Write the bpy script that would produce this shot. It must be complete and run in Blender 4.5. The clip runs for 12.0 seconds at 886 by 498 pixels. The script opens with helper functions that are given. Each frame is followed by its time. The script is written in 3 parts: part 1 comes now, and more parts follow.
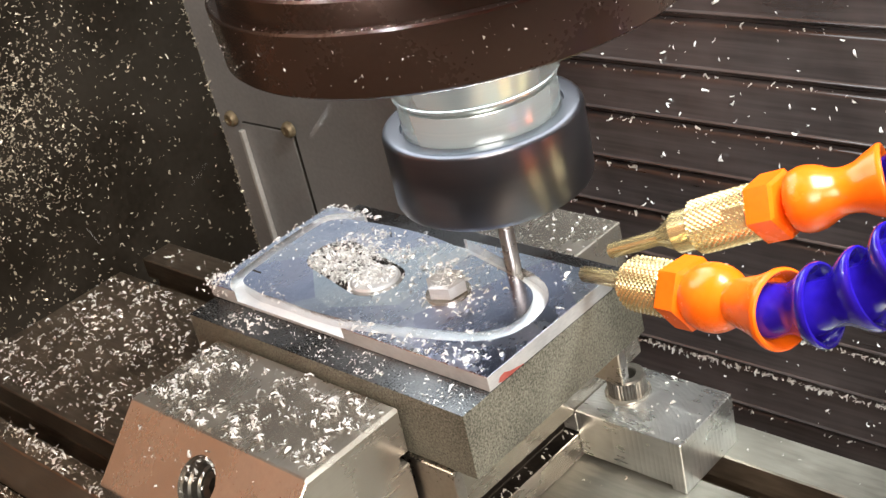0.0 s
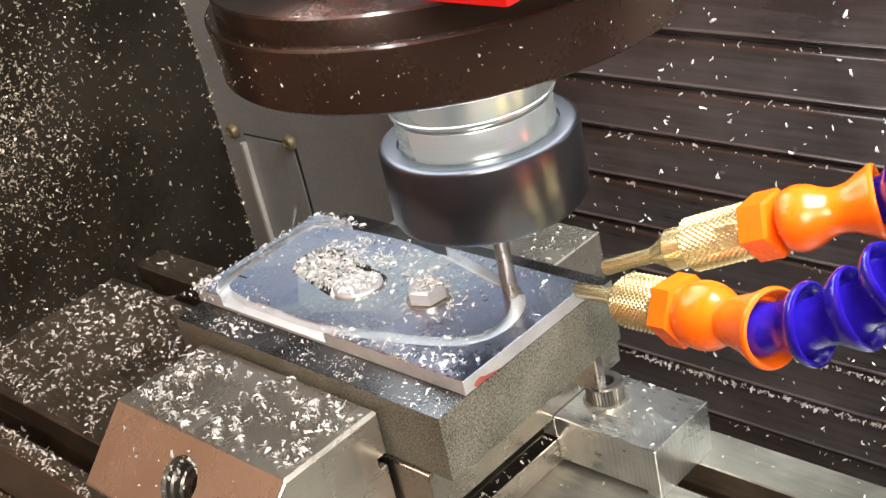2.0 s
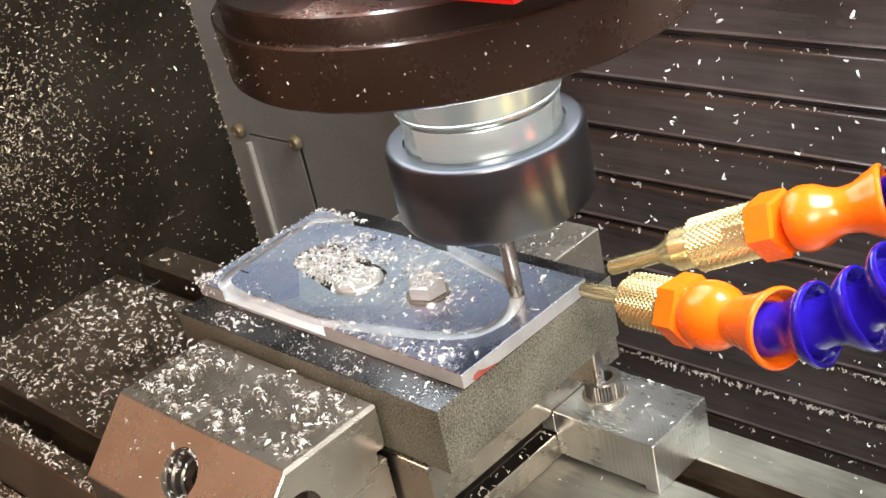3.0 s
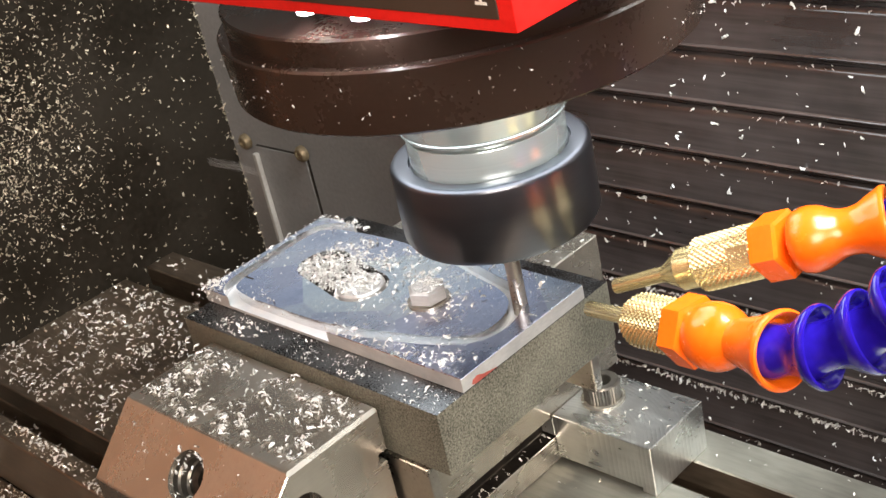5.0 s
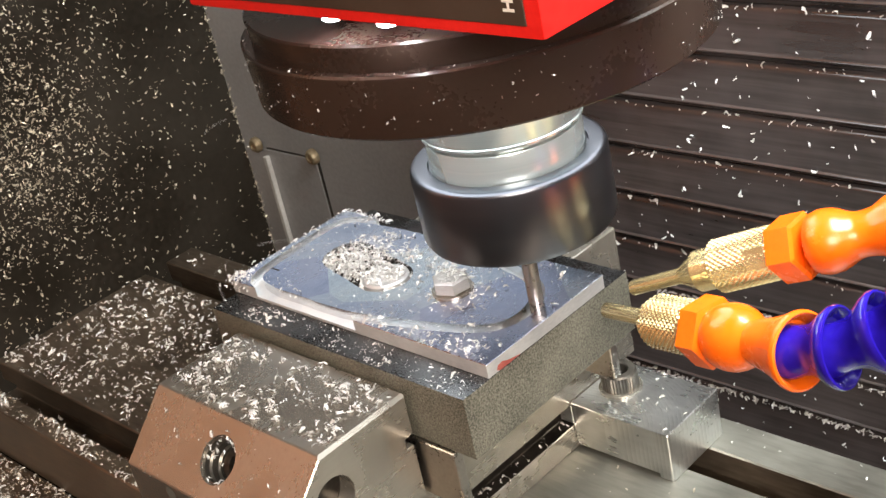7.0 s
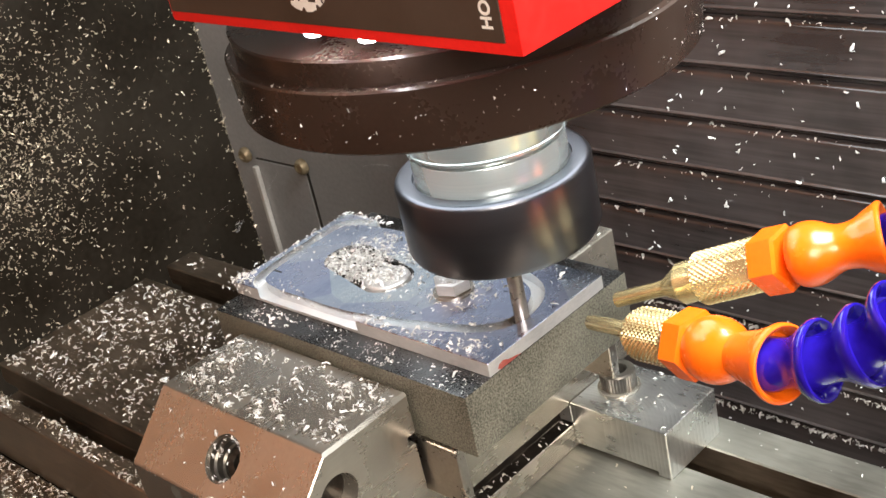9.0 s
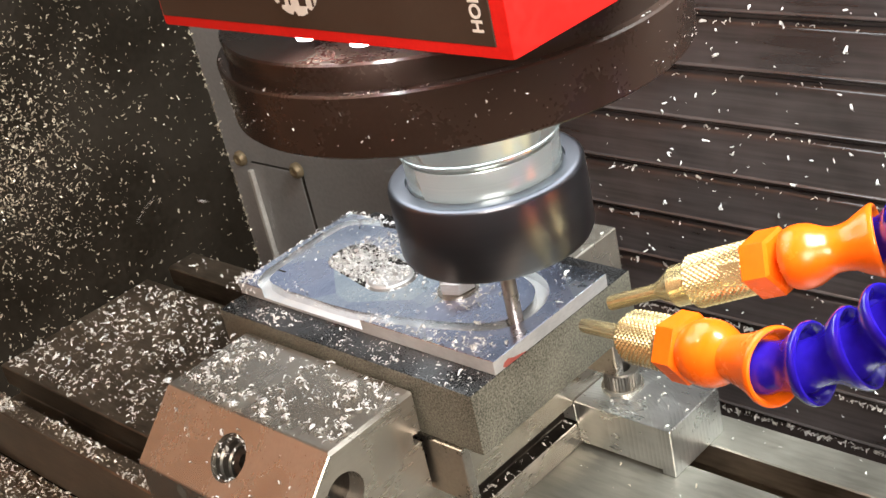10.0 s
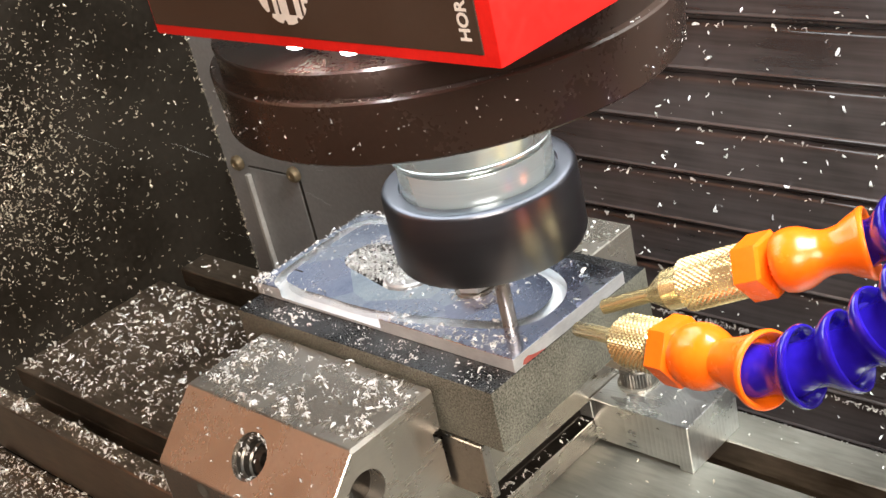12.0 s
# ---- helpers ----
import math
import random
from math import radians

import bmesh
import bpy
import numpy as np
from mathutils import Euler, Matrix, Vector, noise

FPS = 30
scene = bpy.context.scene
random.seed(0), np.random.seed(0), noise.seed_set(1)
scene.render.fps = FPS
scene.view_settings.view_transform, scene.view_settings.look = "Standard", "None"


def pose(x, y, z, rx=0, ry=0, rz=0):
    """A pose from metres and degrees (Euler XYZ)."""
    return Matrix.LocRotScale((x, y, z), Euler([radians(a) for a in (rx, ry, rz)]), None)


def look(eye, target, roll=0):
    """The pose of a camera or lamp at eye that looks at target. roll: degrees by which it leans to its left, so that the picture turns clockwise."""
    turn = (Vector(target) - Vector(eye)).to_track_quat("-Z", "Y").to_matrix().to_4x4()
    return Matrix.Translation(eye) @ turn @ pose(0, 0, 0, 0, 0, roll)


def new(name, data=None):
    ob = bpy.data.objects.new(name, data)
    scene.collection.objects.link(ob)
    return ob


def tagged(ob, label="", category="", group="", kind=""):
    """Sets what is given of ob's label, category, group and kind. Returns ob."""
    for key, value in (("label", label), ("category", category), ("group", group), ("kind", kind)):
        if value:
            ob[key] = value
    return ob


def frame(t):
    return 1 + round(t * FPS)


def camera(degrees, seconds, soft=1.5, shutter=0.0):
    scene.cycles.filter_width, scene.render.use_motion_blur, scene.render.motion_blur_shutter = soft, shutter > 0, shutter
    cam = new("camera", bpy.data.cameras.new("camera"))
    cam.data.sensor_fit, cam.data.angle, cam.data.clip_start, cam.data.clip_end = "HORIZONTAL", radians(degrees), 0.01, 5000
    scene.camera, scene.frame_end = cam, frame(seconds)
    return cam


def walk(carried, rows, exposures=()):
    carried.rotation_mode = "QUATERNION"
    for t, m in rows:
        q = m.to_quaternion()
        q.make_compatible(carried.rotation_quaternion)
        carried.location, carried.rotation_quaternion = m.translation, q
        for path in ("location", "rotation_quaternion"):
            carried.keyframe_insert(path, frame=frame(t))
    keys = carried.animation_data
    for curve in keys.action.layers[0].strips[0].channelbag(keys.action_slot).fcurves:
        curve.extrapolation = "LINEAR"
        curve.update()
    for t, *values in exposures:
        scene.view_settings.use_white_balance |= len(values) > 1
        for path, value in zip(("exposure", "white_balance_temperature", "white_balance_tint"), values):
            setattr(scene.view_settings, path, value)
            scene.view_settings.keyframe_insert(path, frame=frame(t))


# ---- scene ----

# ---- camera ----
cam = camera(38.06, 12.0, shutter=0.5)
PATH = [
    (0.0, (0.19544, -0.17644, 0.17625), (-0.04357, 0.03409, 0.00847), -13.334),
    (0.5, (0.19485, -0.17753, 0.17679), (-0.04446, 0.03340, 0.00994), -13.157),
    (1.0, (0.19509, -0.17784, 0.17761), (-0.04455, 0.03354, 0.01182), -12.977),
    (1.5, (0.19558, -0.17875, 0.17822), (-0.04442, 0.03281, 0.01318), -12.853),
    (2.0, (0.19799, -0.17603, 0.17743), (-0.04221, 0.03562, 0.01279), -12.758),
    (2.5, (0.19805, -0.17568, 0.17759), (-0.04259, 0.03586, 0.01346), -12.661),
    (3.0, (0.19777, -0.17625, 0.17664), (-0.04356, 0.03472, 0.01277), -12.651),
    (5.0, (0.19829, -0.17465, 0.18072), (-0.04472, 0.03530, 0.01802), -12.823),
    (5.5, (0.19785, -0.17705, 0.18118), (-0.04532, 0.03286, 0.01870), -12.839),
    (6.0, (0.19817, -0.17808, 0.18275), (-0.04519, 0.03176, 0.02046), -12.885),
    (6.5, (0.19911, -0.17763, 0.18351), (-0.04432, 0.03223, 0.02134), -12.898),
    (7.0, (0.19794, -0.18070, 0.18369), (-0.04536, 0.02942, 0.02167), -12.844),
    (9.0, (0.20000, -0.17887, 0.18509), (-0.04235, 0.03331, 0.02431), -12.821),
    (9.5, (0.20060, -0.17825, 0.18567), (-0.04143, 0.03455, 0.02523), -12.817),
    (10.0, (0.20041, -0.17787, 0.18490), (-0.04150, 0.03520, 0.02464), -12.907),
    (10.5, (0.20095, -0.17790, 0.18554), (-0.04100, 0.03520, 0.02541), -13.005),
    (11.0, (0.20214, -0.17729, 0.18599), (-0.03986, 0.03584, 0.02595), -13.132),
    (11.5, (0.20215, -0.17788, 0.18663), (-0.03996, 0.03516, 0.02663), -13.240),
    (12.0, (0.20263, -0.17683, 0.18614), (-0.03954, 0.03614, 0.02614), -13.330),
]
TABLE = [
    (0.0, 0.00000, -0.00000),
    (0.5, -0.00195, 0.00045),
    (1.0, -0.00378, 0.00084),
    (1.5, -0.00560, 0.00120),
    (2.0, -0.00737, 0.00155),
    (2.5, -0.00913, 0.00208),
    (3.0, -0.01080, 0.00277),
    (5.0, -0.01676, 0.00705),
    (5.5, -0.01774, 0.00849),
    (6.0, -0.01873, 0.01001),
    (6.5, -0.01942, 0.01149),
    (7.0, -0.01982, 0.01301),
    (9.0, -0.01999, 0.02013),
    (9.5, -0.01936, 0.02195),
    (10.0, -0.01882, 0.02362),
    (10.5, -0.01785, 0.02522),
    (11.0, -0.01673, 0.02657),
    (11.5, -0.01554, 0.02796),
    (12.0, -0.01439, 0.02935),
]

walk(cam, [(t, look(eye, target, roll)) for t, eye, target, roll in PATH])

# ---- world and lamps ----
world = bpy.data.worlds.new("world")
scene.world = world
world.use_nodes = True
world.node_tree.nodes["Background"].inputs["Color"].default_value = (0.30, 0.24, 0.20, 1)
world.node_tree.nodes["Background"].inputs["Strength"].default_value = 0.3


def area_lamp(name, eye, target, sx, sy, power, colour):
    data = bpy.data.lights.new(name, "AREA")
    data.shape, data.size, data.size_y, data.energy, data.color = "RECTANGLE", sx, sy, power, colour
    ob = new(name, data)
    ob.matrix_world = look(eye, target)
    return ob


area_lamp("enclosure_lamp", (-0.17, 0.172, 0.090), (-0.10, 0.03, -0.02), 0.30, 0.06, 0.040, (0.86, 0.93, 1.0))
area_lamp("work_lamp", (0.15, 0.14, 0.41), (0.04, 0.06, 0.0), 0.40, 0.14, 8.8, (0.95, 1.0, 0.985))
area_lamp("room_lamp", (0.64, -0.50, 0.50), (-0.05, 0.05, -0.02), 0.5, 0.4, 14.0, (1.0, 0.86, 0.73))
# added fill, brightens only the unseen left wall that the jaw mirrors
area_lamp("wall_wash_fill", (-0.55, -1.0, 1.15), (-1.5, -1.0, 1.15), 0.6, 0.6, 16.0, (1.0, 0.86, 0.70))
scene.view_settings.exposure = 0.15

# ---- materials ----
MM = 0.001


def node_material(name):
    mat = bpy.data.materials.new(name)
    mat.use_nodes = True
    nt = mat.node_tree
    return mat, nt, nt.nodes["Principled BSDF"]


def surface(name, low, high, metal=0.0, rough=(0.3, 0.5), grain=400.0, stain=40.0, bump=0.1, stretch=(1, 1, 1),
            island=0.0, coat=0.0, specular=0.5, bump_distance=0.0002, detail=6.0, grit=0.6, broad=1.2):
    """Two scales of variation: a broad stain and a fine grain, in the object's own space."""
    mat, nt, bsdf = node_material(name)
    n, l = nt.nodes, nt.links
    tex = n.new("ShaderNodeTexCoord")
    mapping = n.new("ShaderNodeMapping")
    mapping.inputs["Scale"].default_value = stretch
    l.new(tex.outputs["Object"], mapping.inputs["Vector"])
    big = n.new("ShaderNodeTexNoise")
    big.inputs["Scale"].default_value, big.inputs["Detail"].default_value = stain, 4
    l.new(tex.outputs["Object"], big.inputs["Vector"])
    fine = n.new("ShaderNodeTexNoise")
    fine.inputs["Scale"].default_value, fine.inputs["Detail"].default_value = grain, detail
    l.new(mapping.outputs["Vector"], fine.inputs["Vector"])
    mix = n.new("ShaderNodeMath")
    mix.operation = "ADD"
    half = n.new("ShaderNodeMath")
    half.operation = "MULTIPLY_ADD"
    half.inputs[1].default_value, half.inputs[2].default_value = broad, 0.45 - broad / 2 - grit / 2
    l.new(big.outputs["Fac"], half.inputs[0])
    fhalf = n.new("ShaderNodeMath")
    fhalf.operation = "MULTIPLY"
    fhalf.inputs[1].default_value = grit
    l.new(fine.outputs["Fac"], fhalf.inputs[0])
    l.new(half.outputs[0], mix.inputs[0])
    l.new(fhalf.outputs[0], mix.inputs[1])
    ramp = n.new("ShaderNodeValToRGB")
    ramp.color_ramp.elements[0].position, ramp.color_ramp.elements[1].position = 0.2, 0.8
    ramp.color_ramp.elements[0].color, ramp.color_ramp.elements[1].color = (*low, 1), (*high, 1)
    if island:
        geo = n.new("ShaderNodeNewGeometry")
        more = n.new("ShaderNodeMath")
        more.operation = "MULTIPLY_ADD"
        more.inputs[1].default_value = island
        l.new(geo.outputs["Random Per Island"], more.inputs[0])
        l.new(mix.outputs[0], more.inputs[2])
        l.new(more.outputs[0], ramp.inputs["Fac"])
    else:
        l.new(mix.outputs[0], ramp.inputs["Fac"])
    l.new(ramp.outputs["Color"], bsdf.inputs["Base Color"])
    rr = n.new("ShaderNodeMapRange")
    rr.inputs["From Min"].default_value, rr.inputs["From Max"].default_value = 0.3, 0.7
    rr.inputs["To Min"].default_value, rr.inputs["To Max"].default_value = rough
    l.new(mix.outputs[0], rr.inputs["Value"])
    l.new(rr.outputs["Result"], bsdf.inputs["Roughness"])
    bsdf.inputs["Metallic"].default_value = metal
    bsdf.inputs["Specular IOR Level"].default_value = specular
    bsdf.inputs["Coat Weight"].default_value = coat
    if bump:
        b = n.new("ShaderNodeBump")
        b.inputs["Strength"].default_value, b.inputs["Distance"].default_value = bump, bump_distance
        l.new(fine.outputs["Fac"], b.inputs["Height"])
        l.new(b.outputs["Normal"], bsdf.inputs["Normal"])
    return mat


def tool_passes(mat, scale, dark, light):
    """Broad straight-edged swaths of slightly different sheen, as facing passes leave them."""
    nt = mat.node_tree
    n, l = nt.nodes, nt.links
    bsdf = n["Principled BSDF"]
    old = bsdf.inputs["Base Color"].links[0].from_socket
    tex = n.new("ShaderNodeTexCoord")
    cells = n.new("ShaderNodeTexVoronoi")
    cells.inputs["Scale"].default_value = scale
    l.new(tex.outputs["Object"], cells.inputs["Vector"])
    split = n.new("ShaderNodeSeparateColor")
    l.new(cells.outputs["Color"], split.inputs["Color"])
    ramp = n.new("ShaderNodeValToRGB")
    ramp.color_ramp.elements[0].color, ramp.color_ramp.elements[1].color = (*dark, 1), (*light, 1)
    l.new(split.outputs["Red"], ramp.inputs["Fac"])
    mix = n.new("ShaderNodeMix")
    mix.data_type, mix.blend_type = "RGBA", "MULTIPLY"
    mix.inputs["Factor"].default_value = 1.0
    l.new(old, mix.inputs["A"])
    l.new(ramp.outputs["Color"], mix.inputs["B"])
    l.new(mix.outputs["Result"], bsdf.inputs["Base Color"])
    return mat


def glow(name, colour, strength):
    mat, nt, bsdf = node_material(name)
    bsdf.inputs["Emission Color"].default_value = (*colour, 1)
    bsdf.inputs["Emission Strength"].default_value = strength
    return mat


ALU = surface("milled_aluminium", (0.48, 0.53, 0.60), (0.88, 0.91, 0.95), 1, (0.20, 0.33), 1500, 60, 0.10, (0.5, 0.25, 1), grit=0.45, detail=3)
tool_passes(ALU, 24.0, (0.60, 0.62, 0.76), (0.95, 1.0, 0.95))


def cutter_arcs(mat, centre, period, depth, shade):
    """Overlapping arcs that a face mill leaves, as fine relief and a slight change of tone."""
    nt = mat.node_tree
    n, l = nt.nodes, nt.links
    bsdf = n["Principled BSDF"]
    tex = n.new("ShaderNodeTexCoord")
    mapping = n.new("ShaderNodeMapping")
    mapping.inputs["Location"].default_value = centre
    l.new(tex.outputs["Object"], mapping.inputs["Vector"])
    wave = n.new("ShaderNodeTexWave")
    wave.wave_type, wave.rings_direction, wave.wave_profile = "RINGS", "Z", "SAW"
    wave.inputs["Scale"].default_value = 0.314 / period
    wave.inputs["Distortion"].default_value, wave.inputs["Detail"].default_value = 0.6, 2
    l.new(mapping.outputs["Vector"], wave.inputs["Vector"])
    patch = n.new("ShaderNodeTexNoise")
    patch.inputs["Scale"].default_value = 110
    l.new(tex.outputs["Object"], patch.inputs["Vector"])
    amount = n.new("ShaderNodeMapRange")
    amount.inputs["From Min"].default_value, amount.inputs["From Max"].default_value = 0.42, 0.62
    l.new(patch.outputs["Fac"], amount.inputs["Value"])
    tone = n.new("ShaderNodeMath")
    tone.operation = "MULTIPLY"
    l.new(wave.outputs["Fac"], tone.inputs[0])
    l.new(amount.outputs["Result"], tone.inputs[1])
    ramp = n.new("ShaderNodeValToRGB")
    ramp.color_ramp.elements[0].color, ramp.color_ramp.elements[1].color = (1, 1, 1, 1), (shade, shade, shade, 1)
    l.new(tone.outputs[0], ramp.inputs["Fac"])
    mix = n.new("ShaderNodeMix")
    mix.data_type, mix.blend_type = "RGBA", "MULTIPLY"
    mix.inputs["Factor"].default_value = 1.0
    l.new(bsdf.inputs["Base Color"].links[0].from_socket, mix.inputs["A"])
    l.new(ramp.outputs["Color"], mix.inputs["B"])
    l.new(mix.outputs["Result"], bsdf.inputs["Base Color"])
    b = n.new("ShaderNodeBump")
    b.inputs["Strength"].default_value, b.inputs["Distance"].default_value = 1.0, depth
    l.new(tone.outputs[0], b.inputs["Height"])
    l.new(bsdf.inputs["Normal"].links[0].from_socket, b.inputs["Normal"])
    l.new(b.outputs["Normal"], bsdf.inputs["Normal"])
    return mat


ALU_CUT = surface("fresh_cut_aluminium", (0.70, 0.78, 0.86), (0.88, 0.93, 0.97), 0.12, (0.30, 0.46), 1500, 120, 0.25)
ALU_WALL = surface("bright_cut_wall", (0.66, 0.67, 0.68), (0.86, 0.87, 0.88), 1, (0.14, 0.28), 1500, 120, 0.2, (0.3, 0.3, 2))
ALU_SIDE = surface("sawn_aluminium_edge", (0.52, 0.53, 0.54), (0.74, 0.74, 0.74), 0.55, (0.34, 0.46), 1600, 90, 0.3, (0.3, 0.3, 1))
CLAMP_ALU = surface("sawn_aluminium", (0.54, 0.56, 0.56), (0.76, 0.77, 0.76), 0.95, (0.26, 0.42), 700, 60, 0.12, (0.15, 1, 1), grit=0.5)
cutter_arcs(CLAMP_ALU, (0.012, 0.03, 0.0), 0.0013, 0.00006, 0.75)
STEEL = surface("ground_steel", (0.31, 0.285, 0.245), (0.44, 0.415, 0.365), 0.78, (0.23, 0.31), 900, 60, 0.05, (1, 0.1, 1), grit=0.35)
BLOCK = surface("cast_steel_block", (0.074, 0.070, 0.054), (0.34, 0.328, 0.268), 0.45, (0.34, 0.54), 1800, 60, 1.0, grit=1.5, detail=3, bump_distance=0.0003, broad=0.6)
BLOCK_TOP = surface("block_top_darkened", (0.040, 0.043, 0.046), (0.20, 0.21, 0.22), 0.8, (0.22, 0.42), 1800, 45, 0.3, grit=0.9)
PARALLEL = surface("parallel_steel", (0.30, 0.28, 0.255), (0.46, 0.43, 0.40), 1, (0.24, 0.36), 900, 50, 0.06)
TABLE_STEEL = surface("oiled_cast_iron", (0.115, 0.087, 0.063), (0.31, 0.25, 0.19), 0.88, (0.30, 0.44), 700, 30, 0.15, (0.15, 1, 1))
TABLE_STEEL_LIT = surface("cast_iron_lit", (0.17, 0.166, 0.143), (0.33, 0.323, 0.283), 0.75, (0.34, 0.50), 700, 25, 0.15, (0.15, 1, 1))
BLACK_ALU = surface("black_anodised", (0.022, 0.0132, 0.0100), (0.036, 0.0228, 0.0176), 0.0, (0.22, 0.32), 900, 30, 0.02, grit=0.35, specular=0.45)
NUT_BLACK = surface("black_oxide_steel", (0.115, 0.122, 0.145), (0.15, 0.158, 0.18), 0.95, (0.28, 0.33), 300, 20, 0.0, (0.1, 0.1, 1))
SPINDLE_STEEL = surface("polished_steel", (0.50, 0.575, 0.58), (0.66, 0.735, 0.735), 0.72, (0.22, 0.28), 1600, 6, 0.0, (0.001, 0.001, 1), grit=0.6)
SCREW_STEEL = surface("dark_screw_steel", (0.09, 0.085, 0.075), (0.20, 0.185, 0.165), 0.8, (0.28, 0.40), 600, 60, 0.04)
CARBIDE = surface("carbide", (0.36, 0.335, 0.30), (0.52, 0.49, 0.45), 0.85, (0.26, 0.36), 600, 60, 0.04)
BRASS = surface("brass", (0.62, 0.48, 0.23), (0.84, 0.70, 0.40), 0.78, (0.17, 0.26), 700, 60, 0.05)
ORANGE = surface("orange_plastic", (0.78, 0.112, 0.003), (0.86, 0.142, 0.006), 0, (0.20, 0.30), 500, 60, 0.03)
BLUE = surface("blue_plastic", (0.010, 0.004, 0.19), (0.018, 0.007, 0.29), 0, (0.14, 0.24), 500, 60, 0.03, coat=0.2)
TRIM_PALE = surface("worn_pale_trim", (0.42, 0.40, 0.37), (0.62, 0.60, 0.56), 0.2, (0.35, 0.5), 600, 40, 0.1)
BRASS_DULL = surface("dull_brass", (0.20, 0.15, 0.09), (0.34, 0.27, 0.17), 0.5, (0.35, 0.55), 600, 200, 0.4)
WALL_DARK = surface("dark_wall_paint", (0.011, 0.0084, 0.0058), (0.032, 0.0255, 0.0185), 0, (0.35, 0.6), 300, 14, 0.15, specular=0.35)
WALL_GREY = surface("grey_sheet_steel", (0.23, 0.222, 0.217), (0.35, 0.34, 0.332), 0.1, (0.36, 0.55), 400, 12, 0.08)
COVER = surface("black_way_cover", (0.024, 0.0205, 0.0205), (0.075, 0.064, 0.064), 0, (0.14, 0.27), 500, 20, 0.15, (0.05, 1, 1), specular=0.9)
CHIP = surface("aluminium_chip", (0.40, 0.405, 0.40), (0.84, 0.86, 0.865), 0.3, (0.25, 0.45), 900, 200, 0.2, island=0.6)
DULL_CHIP = surface("dull_aluminium_chip", (0.34, 0.325, 0.30), (0.76, 0.745, 0.71), 0.35, (0.25, 0.45), 900, 200, 0.2, island=0.6)
GOLD_CHIP = surface("golden_aluminium_chip", (0.31, 0.26, 0.20), (0.68, 0.61, 0.49), 0.5, (0.22, 0.4), 900, 200, 0.2, island=0.6)
BOX_RED = surface("red_carton", (0.60, 0.010, 0.008), (0.74, 0.018, 0.013), 0, (0.35, 0.5), 700, 40, 0.05, grit=0.9)
BOX_BLACK = surface("black_print", (0.035, 0.022, 0.015), (0.06, 0.040, 0.030), 0, (0.4, 0.55), 700, 40, 0.04)
PRINT_WHITE = surface("pale_print", (0.62, 0.58, 0.54), (0.78, 0.74, 0.70), 0, (0.4, 0.5), 700, 60, 0.0)
RED_REFLECTION = surface("red_reflection", (0.46, 0.10, 0.085), (0.60, 0.17, 0.14), 0.5, (0.35, 0.5), 900, 300, 0.05)
# dark metal, also painted into recesses as their shade
DARK_HOLE = surface("dark_steel_and_shade", (0.02, 0.018, 0.016), (0.07, 0.06, 0.05), 0.7, (0.3, 0.5), 900, 90, 0.2)
ROOM = surface("room_plaster", (0.46, 0.235, 0.128), (0.58, 0.31, 0.18), 0, (0.7, 0.9), 60, 3, 0.05)
LED = glow("led", (0.95, 0.97, 1.0), 130.0)
RING_LED = glow("ring_led", (0.94, 0.98, 1.0), 5.0)


# ---- mesh helpers (millimetres) ----
def box(bm, x0, x1, y0, y1, z0, z1, bevel=0.0, segments=1):
    made = bmesh.ops.create_cube(bm, size=1.0, matrix=Matrix.Translation(((x0 + x1) / 2, (y0 + y1) / 2, (z0 + z1) / 2))
                                 @ Matrix.Diagonal((x1 - x0, y1 - y0, z1 - z0, 1)))
    if bevel:
        edges = list({e for v in made["verts"] for e in v.link_edges})
        bmesh.ops.bevel(bm, geom=edges, offset=bevel, segments=segments, affect="EDGES", profile=0.6)
    return bm


def prism(bm, loop, a0, a1, axis="x", bevel=0.0):
    """A closed outline carried along an axis: (y, z) along x, (x, z) along y, (x, y) along z."""
    def at(u, v, a):
        return {"x": (a, u, v), "y": (u, a, v), "z": (u, v, a)}[axis]
    lo = [bm.verts.new(at(u, v, a0)) for u, v in loop]
    hi = [bm.verts.new(at(u, v, a1)) for u, v in loop]
    faces = [bm.faces.new(lo), bm.faces.new(hi[::-1])]
    for i in range(len(loop)):
        j = (i + 1) % len(loop)
        faces.append(bm.faces.new((lo[j], lo[i], hi[i], hi[j])))
    bmesh.ops.recalc_face_normals(bm, faces=faces)
    if bevel:
        edges = list({e for f in faces for e in f.edges})
        bmesh.ops.bevel(bm, geom=edges, offset=bevel, segments=1, affect="EDGES", profile=0.6)
    return bm


def lathe(bm, profile, m=None, segments=48, closed=True):
    """A profile of (radius, height) turned round the local z axis, then placed by m."""
    m = m or Matrix()
    rings = []
    for r, z in profile:
        if r < 1e-6:
            rings.append([bm.verts.new(m @ Vector((0, 0, z)))])
        else:
            rings.append([bm.verts.new(m @ Vector((r * math.cos(2 * math.pi * i / segments), r * math.sin(2 * math.pi * i / segments), z))) for i in range(segments)])
    faces = []
    for a, b in zip(rings, rings[1:]):
        for i in range(segments):
            j = (i + 1) % segments
            if len(a) == 1 and len(b) == 1:
                continue
            if len(a) == 1:
                faces.append(bm.faces.new((a[0], b[j], b[i])))
            elif len(b) == 1:
                faces.append(bm.faces.new((a[i], a[j], b[0])))
            else:
                faces.append(bm.faces.new((a[i], a[j], b[j], b[i])))
    if closed:
        for ring in (rings[0], rings[-1]):
            if len(ring) > 1:
                faces.append(bm.faces.new(ring))
    bmesh.ops.recalc_face_normals(bm, faces=faces)
    return bm


